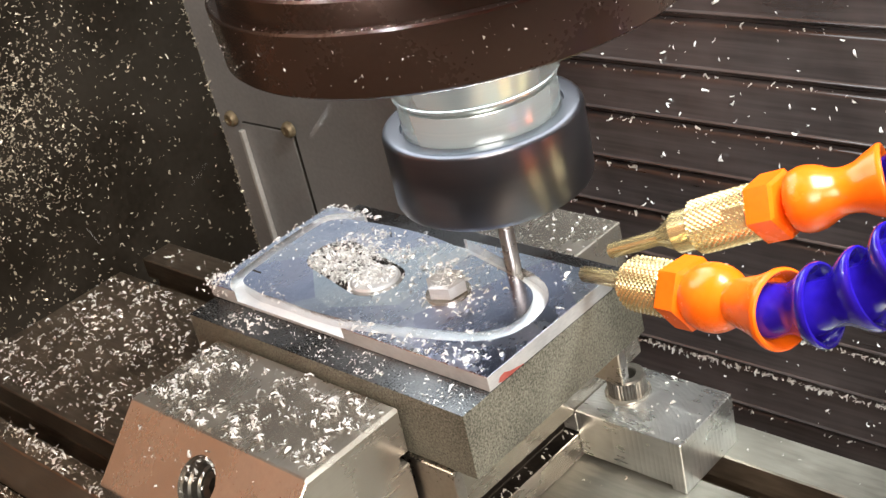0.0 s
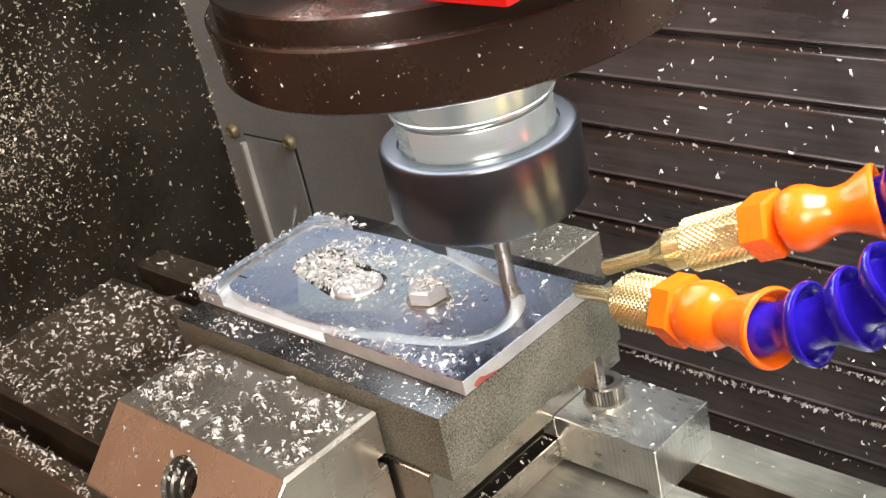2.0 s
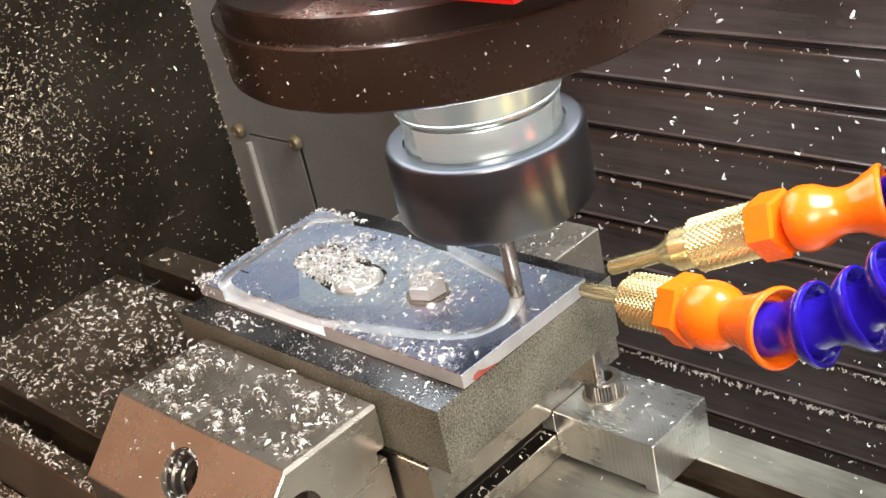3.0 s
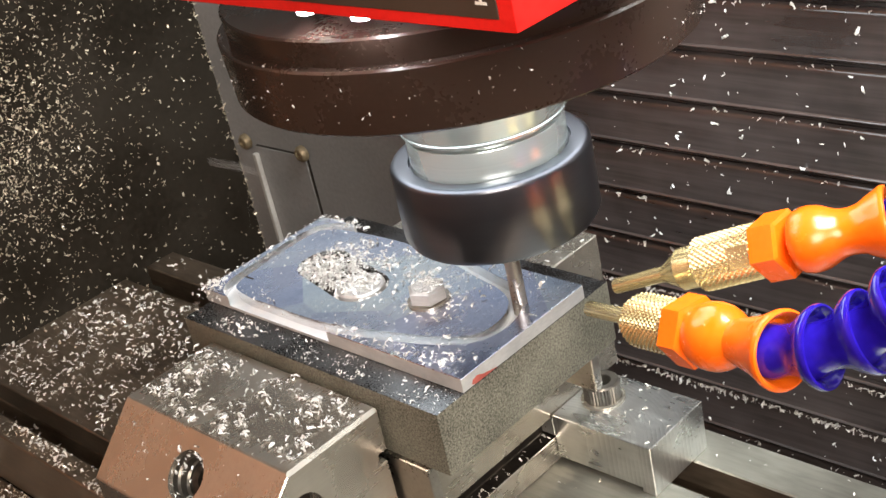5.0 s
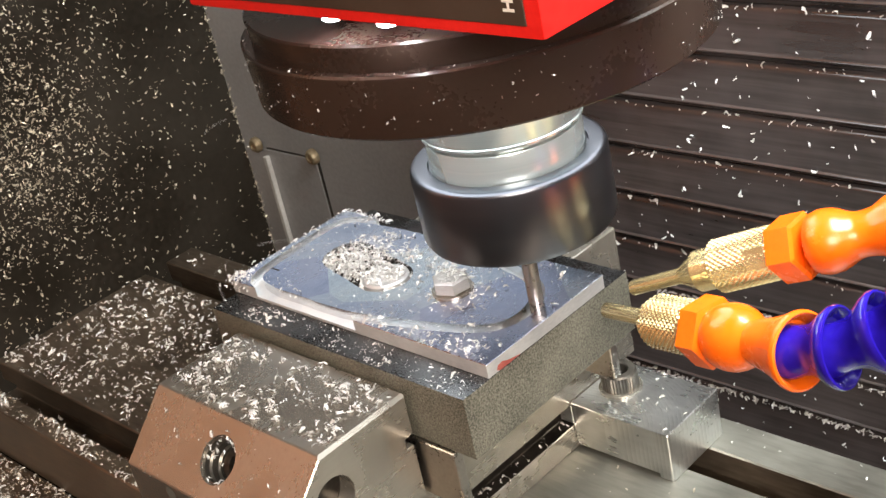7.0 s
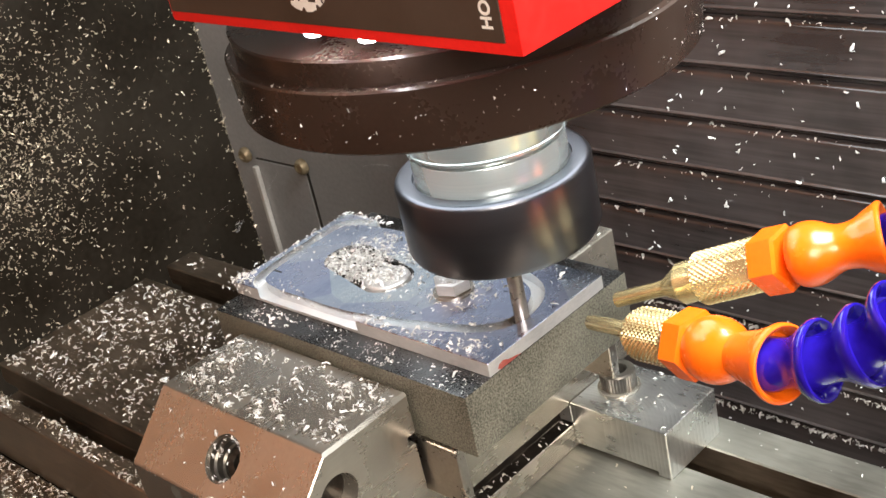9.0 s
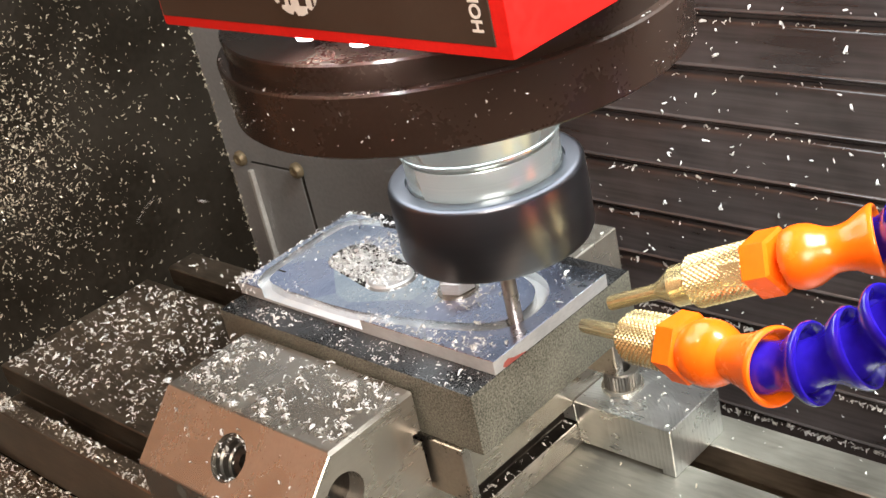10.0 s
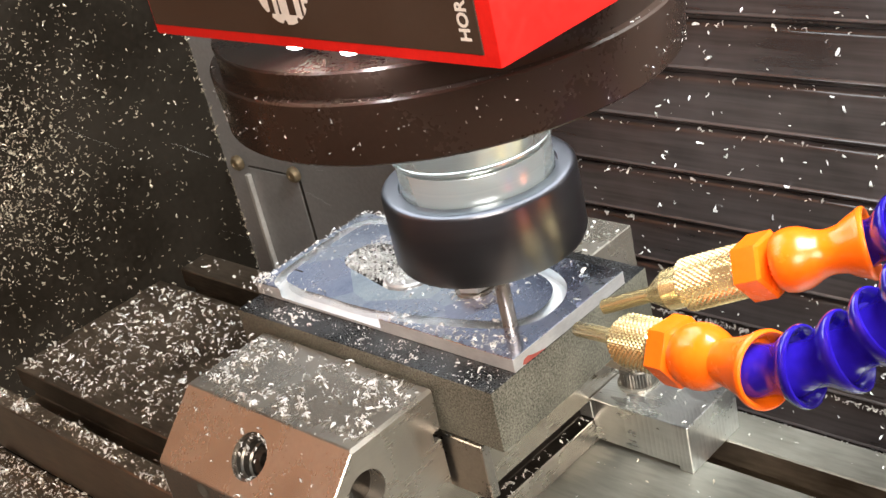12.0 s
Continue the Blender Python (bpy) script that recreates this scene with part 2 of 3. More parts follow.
def along(a, b):
    """A frame at a whose z axis runs to b."""
    a, b = Vector(a), Vector(b)
    return Matrix.Translation(a) @ (b - a).to_track_quat("Z", "Y").to_matrix().to_4x4()


def carve(bm, *cutters):
    """bm less the cutters."""
    def to_object(b):
        bmesh.ops.recalc_face_normals(b, faces=b.faces)
        me = bpy.data.meshes.new("work")
        b.to_mesh(me)
        b.free()
        return new("work", me)
    body = to_object(bm)
    tools = [to_object(c) for c in cutters]
    for tool in tools:
        mod = body.modifiers.new("cut", "BOOLEAN")
        mod.operation, mod.solver, mod.object = "DIFFERENCE", "EXACT", tool
    dg = bpy.context.evaluated_depsgraph_get()
    me = bpy.data.meshes.new_from_object(body.evaluated_get(dg))
    out = bmesh.new()
    out.from_mesh(me)
    for o in (body, *tools):
        bpy.data.objects.remove(o)
    bmesh.ops.remove_doubles(out, verts=out.verts, dist=0.001)
    return out


MOVES = []


def thing(name, base, label, category, group="", kind="", moves=False):
    """An Empty at the thing's base, in millimetres."""
    ob = new(name)
    ob.empty_display_size = 0.01
    ob.location = Vector(base) * MM
    tagged(ob, label, category, group, kind)
    if moves:
        MOVES.append(ob)
    return ob


def origin(ob):
    o = Vector(ob.location)
    while ob.parent:
        ob = ob.parent
        o += ob.location
    return o


def part(name, bm, material, parent=None, label="", smooth=35.0, kind=""):
    """Links a bmesh in millimetres as one mesh object under a thing or a part."""
    base = origin(parent) if parent else Vector()
    bmesh.ops.transform(bm, matrix=Matrix.Translation(-base) @ Matrix.Scale(MM, 4), verts=bm.verts)
    me = bpy.data.meshes.new(name)
    bm.to_mesh(me)
    bm.free()
    me.materials.append(material)
    if smooth:
        me.polygons.foreach_set("use_smooth", [True] * len(me.polygons))
        me.set_sharp_from_angle(angle=radians(smooth))
    ob = new(name, me)
    ob.parent = parent
    return tagged(ob, label, kind=kind)


def single(name, bm, material, base, label, category, group="", kind="", moves=False, smooth=35.0):
    """A thing that is one mesh, with its origin at its base."""
    bmesh.ops.transform(bm, matrix=Matrix.Translation(-Vector(base) * MM) @ Matrix.Scale(MM, 4), verts=bm.verts)
    me = bpy.data.meshes.new(name)
    bm.to_mesh(me)
    bm.free()
    me.materials.append(material)
    if smooth:
        me.polygons.foreach_set("use_smooth", [True] * len(me.polygons))
        me.set_sharp_from_angle(angle=radians(smooth))
    ob = new(name, me)
    ob.location = Vector(base) * MM
    tagged(ob, label, category, group, kind)
    if moves:
        MOVES.append(ob)
    return ob


def chip_mesh(name, places, normals, size, seed, material=None):
    """Many small curled cuttings, each a bent sliver with thickness, lying on a surface."""
    r = np.random.default_rng(seed)
    n = len(places)
    places, normals = np.asarray(places, float), np.asarray(normals, float)
    normals = normals / np.linalg.norm(normals, axis=1, keepdims=True)
    length = size * np.minimum(r.lognormal(-0.35, 0.5, n), 1.7)
    width = length * r.uniform(0.14, 0.45, n)
    thick = length * r.uniform(0.08, 0.2, n)
    curl = r.uniform(0.0, 0.35, n) * length
    sway = r.normal(0, 0.09, n) * length
    ref = np.where(np.abs(normals[:, 2:3]) > 0.9, np.array([[1.0, 0, 0]]), np.array([[0, 0, 1.0]]))
    u = np.cross(ref, normals)
    u /= np.linalg.norm(u, axis=1, keepdims=True)
    v = np.cross(normals, u)
    ang = r.uniform(0, 2 * np.pi, n)[:, None]
    a = u * np.cos(ang) + v * np.sin(ang)
    b = np.cross(normals, a)
    tip = r.normal(0, 0.45, n)[:, None]
    a2 = a * np.cos(tip) + normals * np.sin(tip)
    nn = normals * np.cos(tip) - a * np.sin(tip)
    roll = r.normal(0, 0.6, n)[:, None]
    lift = np.abs(np.sin(tip[:, 0])) * 0.5 * length + np.abs(np.sin(roll[:, 0])) * 0.4 * width
    verts = []
    for s, h, w, sw0 in ((-0.5, 0.0, 0.5, 0.0), (-0.15, 0.9, 0.9, 1.0), (0.2, 0.9, 1.0, 0.4), (0.5, 0.2, 0.3, -1.0)):
        twist = roll + (s * 0.8)
        b1 = b * np.cos(twist) + nn * np.sin(twist)
        n1 = nn * np.cos(twist) - b * np.sin(twist)
        c = places + a2 * (s * length)[:, None] + nn * (h * curl + lift)[:, None] + b * (sw0 * sway)[:, None]
        for sw, st in ((-0.5, 0), (0.5, 0), (0.5, 1), (-0.5, 1)):
            verts.append(c + b1 * (sw * w * width)[:, None] + n1 * (st * thick)[:, None])
    verts = np.stack(verts, 1)
    verts = (verts + r.normal(0, 0.055, verts.shape) * length[:, None, None]).reshape(-1, 3) * MM
    quads = [(3, 2, 1, 0), (12, 13, 14, 15)]
    for k in (0, 4, 8):
        for i in range(4):
            j = (i + 1) % 4
            quads.append((k + i, k + j, k + 4 + j, k + 4 + i))
    faces = (np.arange(n)[:, None, None] * 16 + np.array(quads)[None]).reshape(-1, 4)
    me = bpy.data.meshes.new(name)
    me.from_pydata(verts.tolist(), [], faces.tolist())
    me.materials.append(material or CHIP)
    return me


def chips(name, places, normals, size, seed, label, moves=False, material=None):
    ob = new(name, chip_mesh(name, places, normals, size, seed, material))
    tagged(ob, label, "metal chips", kind="stuff")
    if moves:
        MOVES.append(ob)
    return ob


# ---- setting ----
def setting(name, bm, material, label, category):
    return single(name, bm, material, (0, 0, 0), label, category, kind="structure")


def build_enclosure():
    setting("wall_left", box(bmesh.new(), -412, -400, -160, 217, -300, 700), WALL_DARK, "dark painted machine enclosure wall sprinkled with chips", "wall")
    back = thing("wall_back", (-250, 205, -300), "grey sheet steel back wall of the machine enclosure", "wall", kind="structure")
    part("sheet", box(bmesh.new(), -412, 900, 205, 217, -300, 700), WALL_GREY, back)
    part("access_panel", box(bmesh.new(), -377.5, -334.0, 203.6, 205, -172, -75.5, 0.3), WALL_GREY, back)
    part("trim_strip", box(bmesh.new(), -378.6, -375.6, 200.4, 203.4, -172, -79, 0.4), TRIM_PALE, back, "pale worn metal strip")
    part("panel_gap", box(bmesh.new(), -333.9, -333.0, 203.8, 205, -172, -77, 0.1), DARK_HOLE, back, "dark gap beside the access panel")
    part("panel_gap", box(bmesh.new(), -377.5, -334.0, 203.8, 205, -75.4, -74.8, 0.1), DARK_HOLE, back)
    for x in (-381.8, -332.0):
        bm = bmesh.new()
        lathe(bm, [(0, 0), (4.6, 0), (4.6, 2.0), (3.4, 3.6), (2.2, 3.8), (2.0, 2.6), (0, 2.6)], Matrix.Translation((x, 201.8, -72)) @ Matrix.Rotation(radians(90), 4, "X"), 20)
        part("screw_head", bm, BRASS_DULL, back, "dull brown screw head")
    setting("wall_right", box(bmesh.new(), 700, 712, -300, 217, -300, 700), WALL_GREY, "grey machine enclosure wall", "wall")
    setting("ceiling", box(bmesh.new(), -412, 712, -160, 217, 700, 712), WALL_GREY, "grey machine enclosure roof", "ceiling")
    setting("floor", box(bmesh.new(), -412, 712, -700, 217, -312, -300), WALL_DARK, "dark chip tray floor of the machine", "floor")
    setting("wall_room_front", box(bmesh.new(), -1500, 1500, -1512, -1500, -900, 1600), ROOM, "warm plaster wall of the workshop", "wall")
    setting("wall_room_left", box(bmesh.new(), -1512, -1500, -1512, 700, -900, 1600), ROOM, "warm plaster wall of the workshop", "wall")
    setting("wall_room_right", box(bmesh.new(), 1500, 1512, -1512, 700, -900, 1600), ROOM, "warm plaster wall of the workshop", "wall")
    setting("wall_room_back", box(bmesh.new(), -1500, 1500, 700, 712, -900, 1600), ROOM, "warm plaster wall of the workshop", "wall")
    setting("ceiling_room", box(bmesh.new(), -1512, 1512, -1512, 712, 1600, 1612), ROOM, "warm plaster workshop ceiling", "ceiling")
    setting("floor_room", box(bmesh.new(), -1512, 1512, -1512, 712, -912, -900), WALL_DARK, "dark workshop floor", "floor")


def build_way_cover():
    """Pleated cover on the column: a narrow upward face and a broad one in each fold."""
    cover = thing("way_cover", (-20, 190, -300), "black pleated way cover on the machine column", "way cover", kind="structure")
    z = 21.0 + 21.0 * 5
    while z > -300:
        bm = bmesh.new()
        prism(bm, [(196, z - 0.6), (184.2, z - 0.8), (184.4, z - 3.2), (183.7, z - 3.3), (183.0, z - 3.6), (182.4, z - 4.2), (182.0, z - 5.0), (181.8, z - 5.9), (181.7, z - 6.9), (180.1, z - 19.6), (179.75, z - 19.9), (179.5, z - 20.4), (179.6, z - 20.9), (180.0, z - 21.3), (183.0, z - 21.6), (196, z - 21.5)], -200, 620, "x")
        part("pleat", bm, COVER, cover)
        z -= 21.0


build_enclosure()
build_way_cover()


# ---- table ----
def build_table():
    slots = (-24.0, 70.0)
    loop = [(-39, -75), (-39, -103), (92, -103), (92, -75)]
    # outline with two T-slots, seen along x
    top = []
    for c in reversed(slots):
        top += [(c + 6, -75), (c + 6, -85), (c + 10, -85), (c + 10, -92), (c - 10, -92), (c - 10, -85), (c - 6, -85), (c - 6, -75)]
    bm = prism(bmesh.new(), loop + top, -297, -60, "x", 0.5)
    prism(bm, loop + top, -60, 300, "x", 0.5)
    t = thing("machine_table", (0, 26, -103), "oily cast iron machine table with two T-slots", "machine table", moves=True)
    top_ob = part("slotted_top", bm, TABLE_STEEL, t)
    top_ob.data.materials.append(TABLE_STEEL_LIT)
    for f in top_ob.data.polygons:
        # lighter copy past the vise paints in reflected light; the rest and slots stay oily
        if f.center.x > -0.0602 and f.center.z > 0.0265:
            f.material_index = 1
    part("gutter", box(bmesh.new(), -330, 300, -75, -39, -110, -103, 0.8), TABLE_STEEL, t)
    part("saddle", box(bmesh.new(), -200, 200, -30, 85, -180, -103, 1.0), TABLE_STEEL, t)


build_table()


# ---- vise ----
def build_vise():
    v = thing("tool_vise", (-59, 30, -75), "ground steel toolmaker's vise bolted to the machine table", "vise", moves=True)
    base = [(-26.8, -75), (-26.8, -66.2), (-32.5, -66.2), (-32.5, -58.3), (-26.8, -58.3), (-26.8, -44), (-50, -44), (-50, -52), (-69, -52), (-69, -44),
            (-97, -44), (-97, -58.3), (-91, -58.3), (-91, -66.2), (-97, -66.2), (-97, -75)]
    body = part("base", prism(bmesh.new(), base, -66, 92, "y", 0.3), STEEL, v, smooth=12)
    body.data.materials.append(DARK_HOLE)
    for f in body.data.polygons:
        # the side slots' inner faces are painted near black as their shade
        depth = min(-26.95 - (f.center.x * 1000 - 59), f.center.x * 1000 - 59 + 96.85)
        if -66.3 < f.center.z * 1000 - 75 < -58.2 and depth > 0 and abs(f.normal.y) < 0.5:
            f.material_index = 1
    jaw = prism(bmesh.new(), [(-12.2, -8.5), (-44, -8.5), (-62, -26), (-62, -43.5), (-13, -43.5), (-13, -25.4), (-15.6, -25.4), (-15.6, -22.2), (-12.2, -22.2)], -97, -22.2, "x", 0.35)
    slope = Matrix.Translation((-59.5, -53, -17.25)) @ Matrix.Rotation(radians(45.8), 4, "X")
    hole = lathe(bmesh.new(), [(7.2, -9), (7.2, 6)], slope, 40)
    side = lathe(bmesh.new(), [(6.8, -8), (6.8, 6)], Matrix.Translation((-22.2, -43, -23.5)) @ Matrix.Rotation(radians(90), 4, "Y"), 40)
    small = lathe(bmesh.new(), [(2.6, -8), (2.6, 6)], Matrix.Translation((-76, -62, -29.5)) @ Matrix.Rotation(radians(90), 4, "X"), 24)
    chamfer = prism(bmesh.new(), [(-21.0, -10.7), (-21.0, -7.3), (-24.4, -7.3)], -64, -10, "y")
    j = part("movable_jaw", carve(jaw, hole, side, small, chamfer), STEEL, v, smooth=12)
    sleeve = lathe(bmesh.new(), [(7.15, -1.2), (7.15, -8.8), (5.3, -8.8), (5.3, -6.2), (5.9, -5.6), (5.9, -3.4), (6.5, -2.8), (6.5, -1.2), (7.15, -1.2)], slope, 40, False)
    part("stepped_sleeve", sleeve, SCREW_STEEL, j, "chip-dusted stepped sleeve inside the screw hole")
    screw = lathe(bmesh.new(), [(0, -8.8), (2.4, -8.8), (2.4, -6.6), (3.0, -6.2), (4.6, -6.2), (5.2, -6.8), (5.2, -8.9)], slope, 32, False)
    part("clamp_screw", screw, DARK_HOLE, j, "dark screw deep in its hole")
    # added dark disc, stands in for the shade inside the side hole
    shade_disc = lathe(bmesh.new(), [(0, -6), (6.7, -6), (6.7, -7.5), (0, -7.5)], Matrix.Translation((-22.2, -43, -23.5)) @ Matrix.Rotation(radians(90), 4, "Y"), 32)
    part("side_hole_shade", shade_disc, DARK_HOLE, j, "dark disc added deep in the side hole as its shade")
    part("fixed_jaw", box(bmesh.new(), -97, -25.3, 63.2, 90, -44, -8.5, 0.4), STEEL, v)


def build_parallels():
    for y in (-11.8, 58.6):
        bm = box(bmesh.new(), -98, -8, y, y + 3.6, -43.9, -24.7, 0.3)
        single("parallel_bar", bm, PARALLEL, (-53, y + 1.8, -43.9), "thin ground steel parallel bar under the block", "parallel bar", "parallel bars in the vise", moves=True)


def build_block():
    bm = box(bmesh.new(), -112, 0, -10.6, 62.6, -24.6, -4.6, 0.5, 2)
    # smoother top face, darkened by colour for the dark surroundings it reflects
    for f in bm.faces:
        f.material_index = 1 if f.normal.z > 0.9 else 0
    ob = single("fixture_block", bm, BLOCK, (-56, 26, -24.6), "dark scaly steel block clamped in the vise", "block", moves=True)
    ob.data.materials.append(BLOCK_TOP)


build_vise()
build_parallels()
build_block()


# ---- workpiece ----
CONTOUR = [(-20.5, 41.9), (-29.0, 43.9), (-40, 46.6), (-54.6, 50.0), (-68, 51.5), (-81, 51.4), (-94.2, 50.2), (-104, 47.8), (-108.5, 41.3), (-108.2, 20), (-105.7, 5.3), (-95.5, 1.2), (-82, 0.9),
           (-69, 0.7), (-58, 1.4), (-48, 3.3), (-34, 6.7), (-21.5, 10.3), (-14.0, 13.6), (-9.2, 18.2), (-7.6, 24.6), (-9.0, 31.8), (-13.4, 38.0)]


def smooth_loop(points, steps=8):
    out, n = [], len(points)
    for i in range(n):
        p0, p1, p2, p3 = (Vector(points[(i + k) % n]) for k in (-1, 0, 1, 2))
        for s in range(steps):
            t = s / steps
            out.append(0.5 * (2 * p1 + (p2 - p0) * t + (2 * p0 - 5 * p1 + 4 * p2 - p3) * t * t + (3 * p1 - p0 - 3 * p2 + p3) * t ** 3))
    return out


def offset_loop(loop, d):
    out, n = [], len(loop)
    for i in range(n):
        tangent = (loop[(i + 1) % n] - loop[i - 1]).normalized()
        out.append(loop[i] + Vector((-tangent.y, tangent.x)) * d)
    return out


def build_plate():
    w = thing("workpiece", (-56, 26, -4.5), "milled aluminium plate being contoured on the block", "metal plate", moves=True)
    loop = smooth_loop(CONTOUR)
    outer, inner = offset_loop(loop, -2.1), offset_loop(loop, 2.1)
    band = bmesh.new()
    n = len(loop)
    rings = [[band.verts.new((p.x, p.y, z)) for p in ring] for ring, z in ((outer, -3.4), (outer, 3), (inner, 3), (inner, -3.4))]
    for a, b in zip(rings, rings[1:] + rings[:1]):
        for i in range(n):
            k = (i + 1) % n
            band.faces.new((a[i], a[k], b[k], b[i]))
    def stadium(c0, c1, r, z0, z1):
        a = math.atan2(c1[1] - c0[1], c1[0] - c0[0])
        pts = [(c1[0] + r * math.cos(a - math.pi / 2 + math.pi * i / 14), c1[1] + r * math.sin(a - math.pi / 2 + math.pi * i / 14)) for i in range(15)]
        pts += [(c0[0] + r * math.cos(a + math.pi / 2 + math.pi * i / 14), c0[1] + r * math.sin(a + math.pi / 2 + math.pi * i / 14)) for i in range(15)]
        return prism(bmesh.new(), pts, z0, z1, "z")
    plate = box(bmesh.new(), -113, 0, 0, 52, -4.5, 0, 0.15)
    cut = carve(plate, band, stadium((-86, 28.5), (-63.0, 23.2), 8.8, -4.0, 3))
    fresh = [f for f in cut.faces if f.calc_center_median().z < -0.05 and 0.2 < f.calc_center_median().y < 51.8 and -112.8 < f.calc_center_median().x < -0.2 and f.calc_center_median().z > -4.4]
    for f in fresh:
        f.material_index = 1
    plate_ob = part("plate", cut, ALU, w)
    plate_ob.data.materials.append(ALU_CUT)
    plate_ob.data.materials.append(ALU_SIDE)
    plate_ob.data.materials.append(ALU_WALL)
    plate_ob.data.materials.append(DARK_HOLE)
    # index 4: pocket floor darkened by colour, as the shade of a deeper hole
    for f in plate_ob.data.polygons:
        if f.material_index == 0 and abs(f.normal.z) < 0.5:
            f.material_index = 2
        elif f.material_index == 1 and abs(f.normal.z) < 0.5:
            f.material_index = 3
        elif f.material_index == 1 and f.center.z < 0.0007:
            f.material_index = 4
    # a red reflection in the glossy edge, painted as a thin fixed patch
    red_patch = prism(bmesh.new(), [(3.4, -3.7), (4.6, -4.3), (9.5, -4.35), (13.5, -4.3), (11.0, -3.7), (8.0, -3.1), (6.0, -2.2), (4.2, -2.6)], 0.0, 0.05, "x")
    part("painted_reflection", red_patch, RED_REFLECTION, w, "faint red reflection painted on the plate's edge")
    scribe = box(bmesh.new(), -105.5, -101.5, 11.0, 11.6, -0.02, 0.05)
    part("scribe_mark", scribe, DARK_HOLE, w, "short black pen mark")


def hexagon(bm, r, z0, z1, m, chamfer=0.6):
    lathe(bm, [(r * 0.86, z0), (r, z0 + chamfer), (r, z1 - chamfer), (r * 0.86, z1)], m, 6)
    return bm


def build_bolts():
    m = Matrix.Translation((-36.6, 26.2, 0)) @ Matrix.Rotation(radians(20), 4, "Z")
    bolt = thing("hex_bolt", (-36.6, 26.2, 0), "chip-strewn hex bolt holding the plate down", "bolt", moves=True)
    bm = hexagon(bmesh.new(), 5.9, 0.9, 5.0, m, 0.35)
    part("bolt_head", bm, ALU_SIDE, bolt, smooth=20)
    part("head_boss", lathe(bmesh.new(), [(0, 4.95), (3.2, 4.95), (3.5, 5.15), (4.3, 5.15), (4.6, 4.9)], m, 32), ALU_SIDE, bolt)
    part("washer", lathe(bmesh.new(), [(6.4, 0.02), (6.4, 0.9), (3, 0.9)], m, 32), STEEL, bolt)
    cap = thing("cap_screw", (-63.0, 23.2, -4.0), "sunk cap screw in a chip-filled pocket", "screw", moves=True)
    bm = lathe(bmesh.new(), [(0, -0.6), (2.6, -0.6), (2.6, 0.8), (6.9, 0.8), (7.5, 0.3), (7.5, -4.0), (0, -4.0)], Matrix.Translation((-63.0, 23.2, 0)), 40)
    part("screw_head", bm, ALU_SIDE, cap)


build_plate()
build_bolts()


# ---- clamp ----
def build_clamp():
    c = thing("toe_clamp", (-7, 70, -75), "sawn aluminium toe clamp biting into the vise base", "clamp", moves=True)
    bm = box(bmesh.new(), -26.6, 11.5, 56, 84, -75, -57, 0.25)
    part("clamp_nose", box(bmesh.new(), -32.2, -26.65, 56.1, 83.9, -65.5, -58.6, 0.2), CLAMP_ALU, c)
    groove = box(bmesh.new(), -30, 6.6, 50, 90, -76, -73.2)
    part("clamp_body", carve(bm, groove), CLAMP_ALU, c)
    m = Matrix.Translation((-17, 71, -57))
    s = thing("clamp_screw", (-17, 71, -57), "knurled socket head cap screw on the clamp", "screw", moves=True)
    part("washer", lathe(bmesh.new(), [(3, 0.02), (7.2, 0.02), (7.2, 1.0), (3, 1.0)], m, 40), STEEL, s)
    head = bmesh.new()
    prof = [(6.1, 1.0), (6.1, 6.6), (5.5, 7.2), (3.5, 7.2), (3.2, 6.9), (3.2, 3.0), (0, 3.0)]
    lathe(head, prof, m, 72)
    for vtx in head.verts:
        d = Vector((vtx.co.x + 17, vtx.co.y - 71))
        if d.length > 5.9 and int(round(math.degrees(math.atan2(d.y, d.x)) / 5)) % 2:
            vtx.co.x, vtx.co.y = -17 + d.x * 0.95, 71 + d.y * 0.95
    part("screw_head", head, SCREW_STEEL, s)


build_clamp()


# ---- spindle and head ----
AXIS = (-27.2, 43.6)


def build_spindle():
    m = Matrix.Translation((*AXIS, 0))
    s = thing("spindle_tool", (*AXIS, -3.4), "spinning collet holder with a black nut and end mill", "milling tool")
    part("collet_nut", lathe(bmesh.new(), [(6.06, 28.35), (24.13, 26.53), (26.15, 27.34), (26.96, 28.96), (26.96, 47.25), (26.81, 47.86), (26.45, 48.37), (25.95, 48.67), (25.24, 48.77), (21.91, 48.57), (21.71, 47.15), (6.06, 47.15)], m, 128), NUT_BLACK, s, "smooth black collet nut")
    part("holder_neck", lathe(bmesh.new(), [(21.2, 47.25), (21.2, 55.85), (21, 56.25), (19.39, 56.35), (19.39, 57.56), (21.81, 57.67), (22.16, 57.87), (22.21, 58.58), (22.01, 58.83), (22.62, 60.19), (25.75, 80.91)], m, 128), SPINDLE_STEEL, s, "bright polished steel neck")
    part("collet", lathe(bmesh.new(), [(2.02, 26.33), (9.59, 26.33), (10.6, 27.75), (2.02, 27.75)], m, 48), STEEL, s)
    part("end_mill", lathe(bmesh.new(), [(0, -3.3), (1.9, -3.3), (2.2, -3.0), (2.2, 30)], m, 40), CARBIDE, s, "thin carbide end mill")
    return s


LED_SPOTS = ((-16.0, -11.5), (1.4, -11.5))


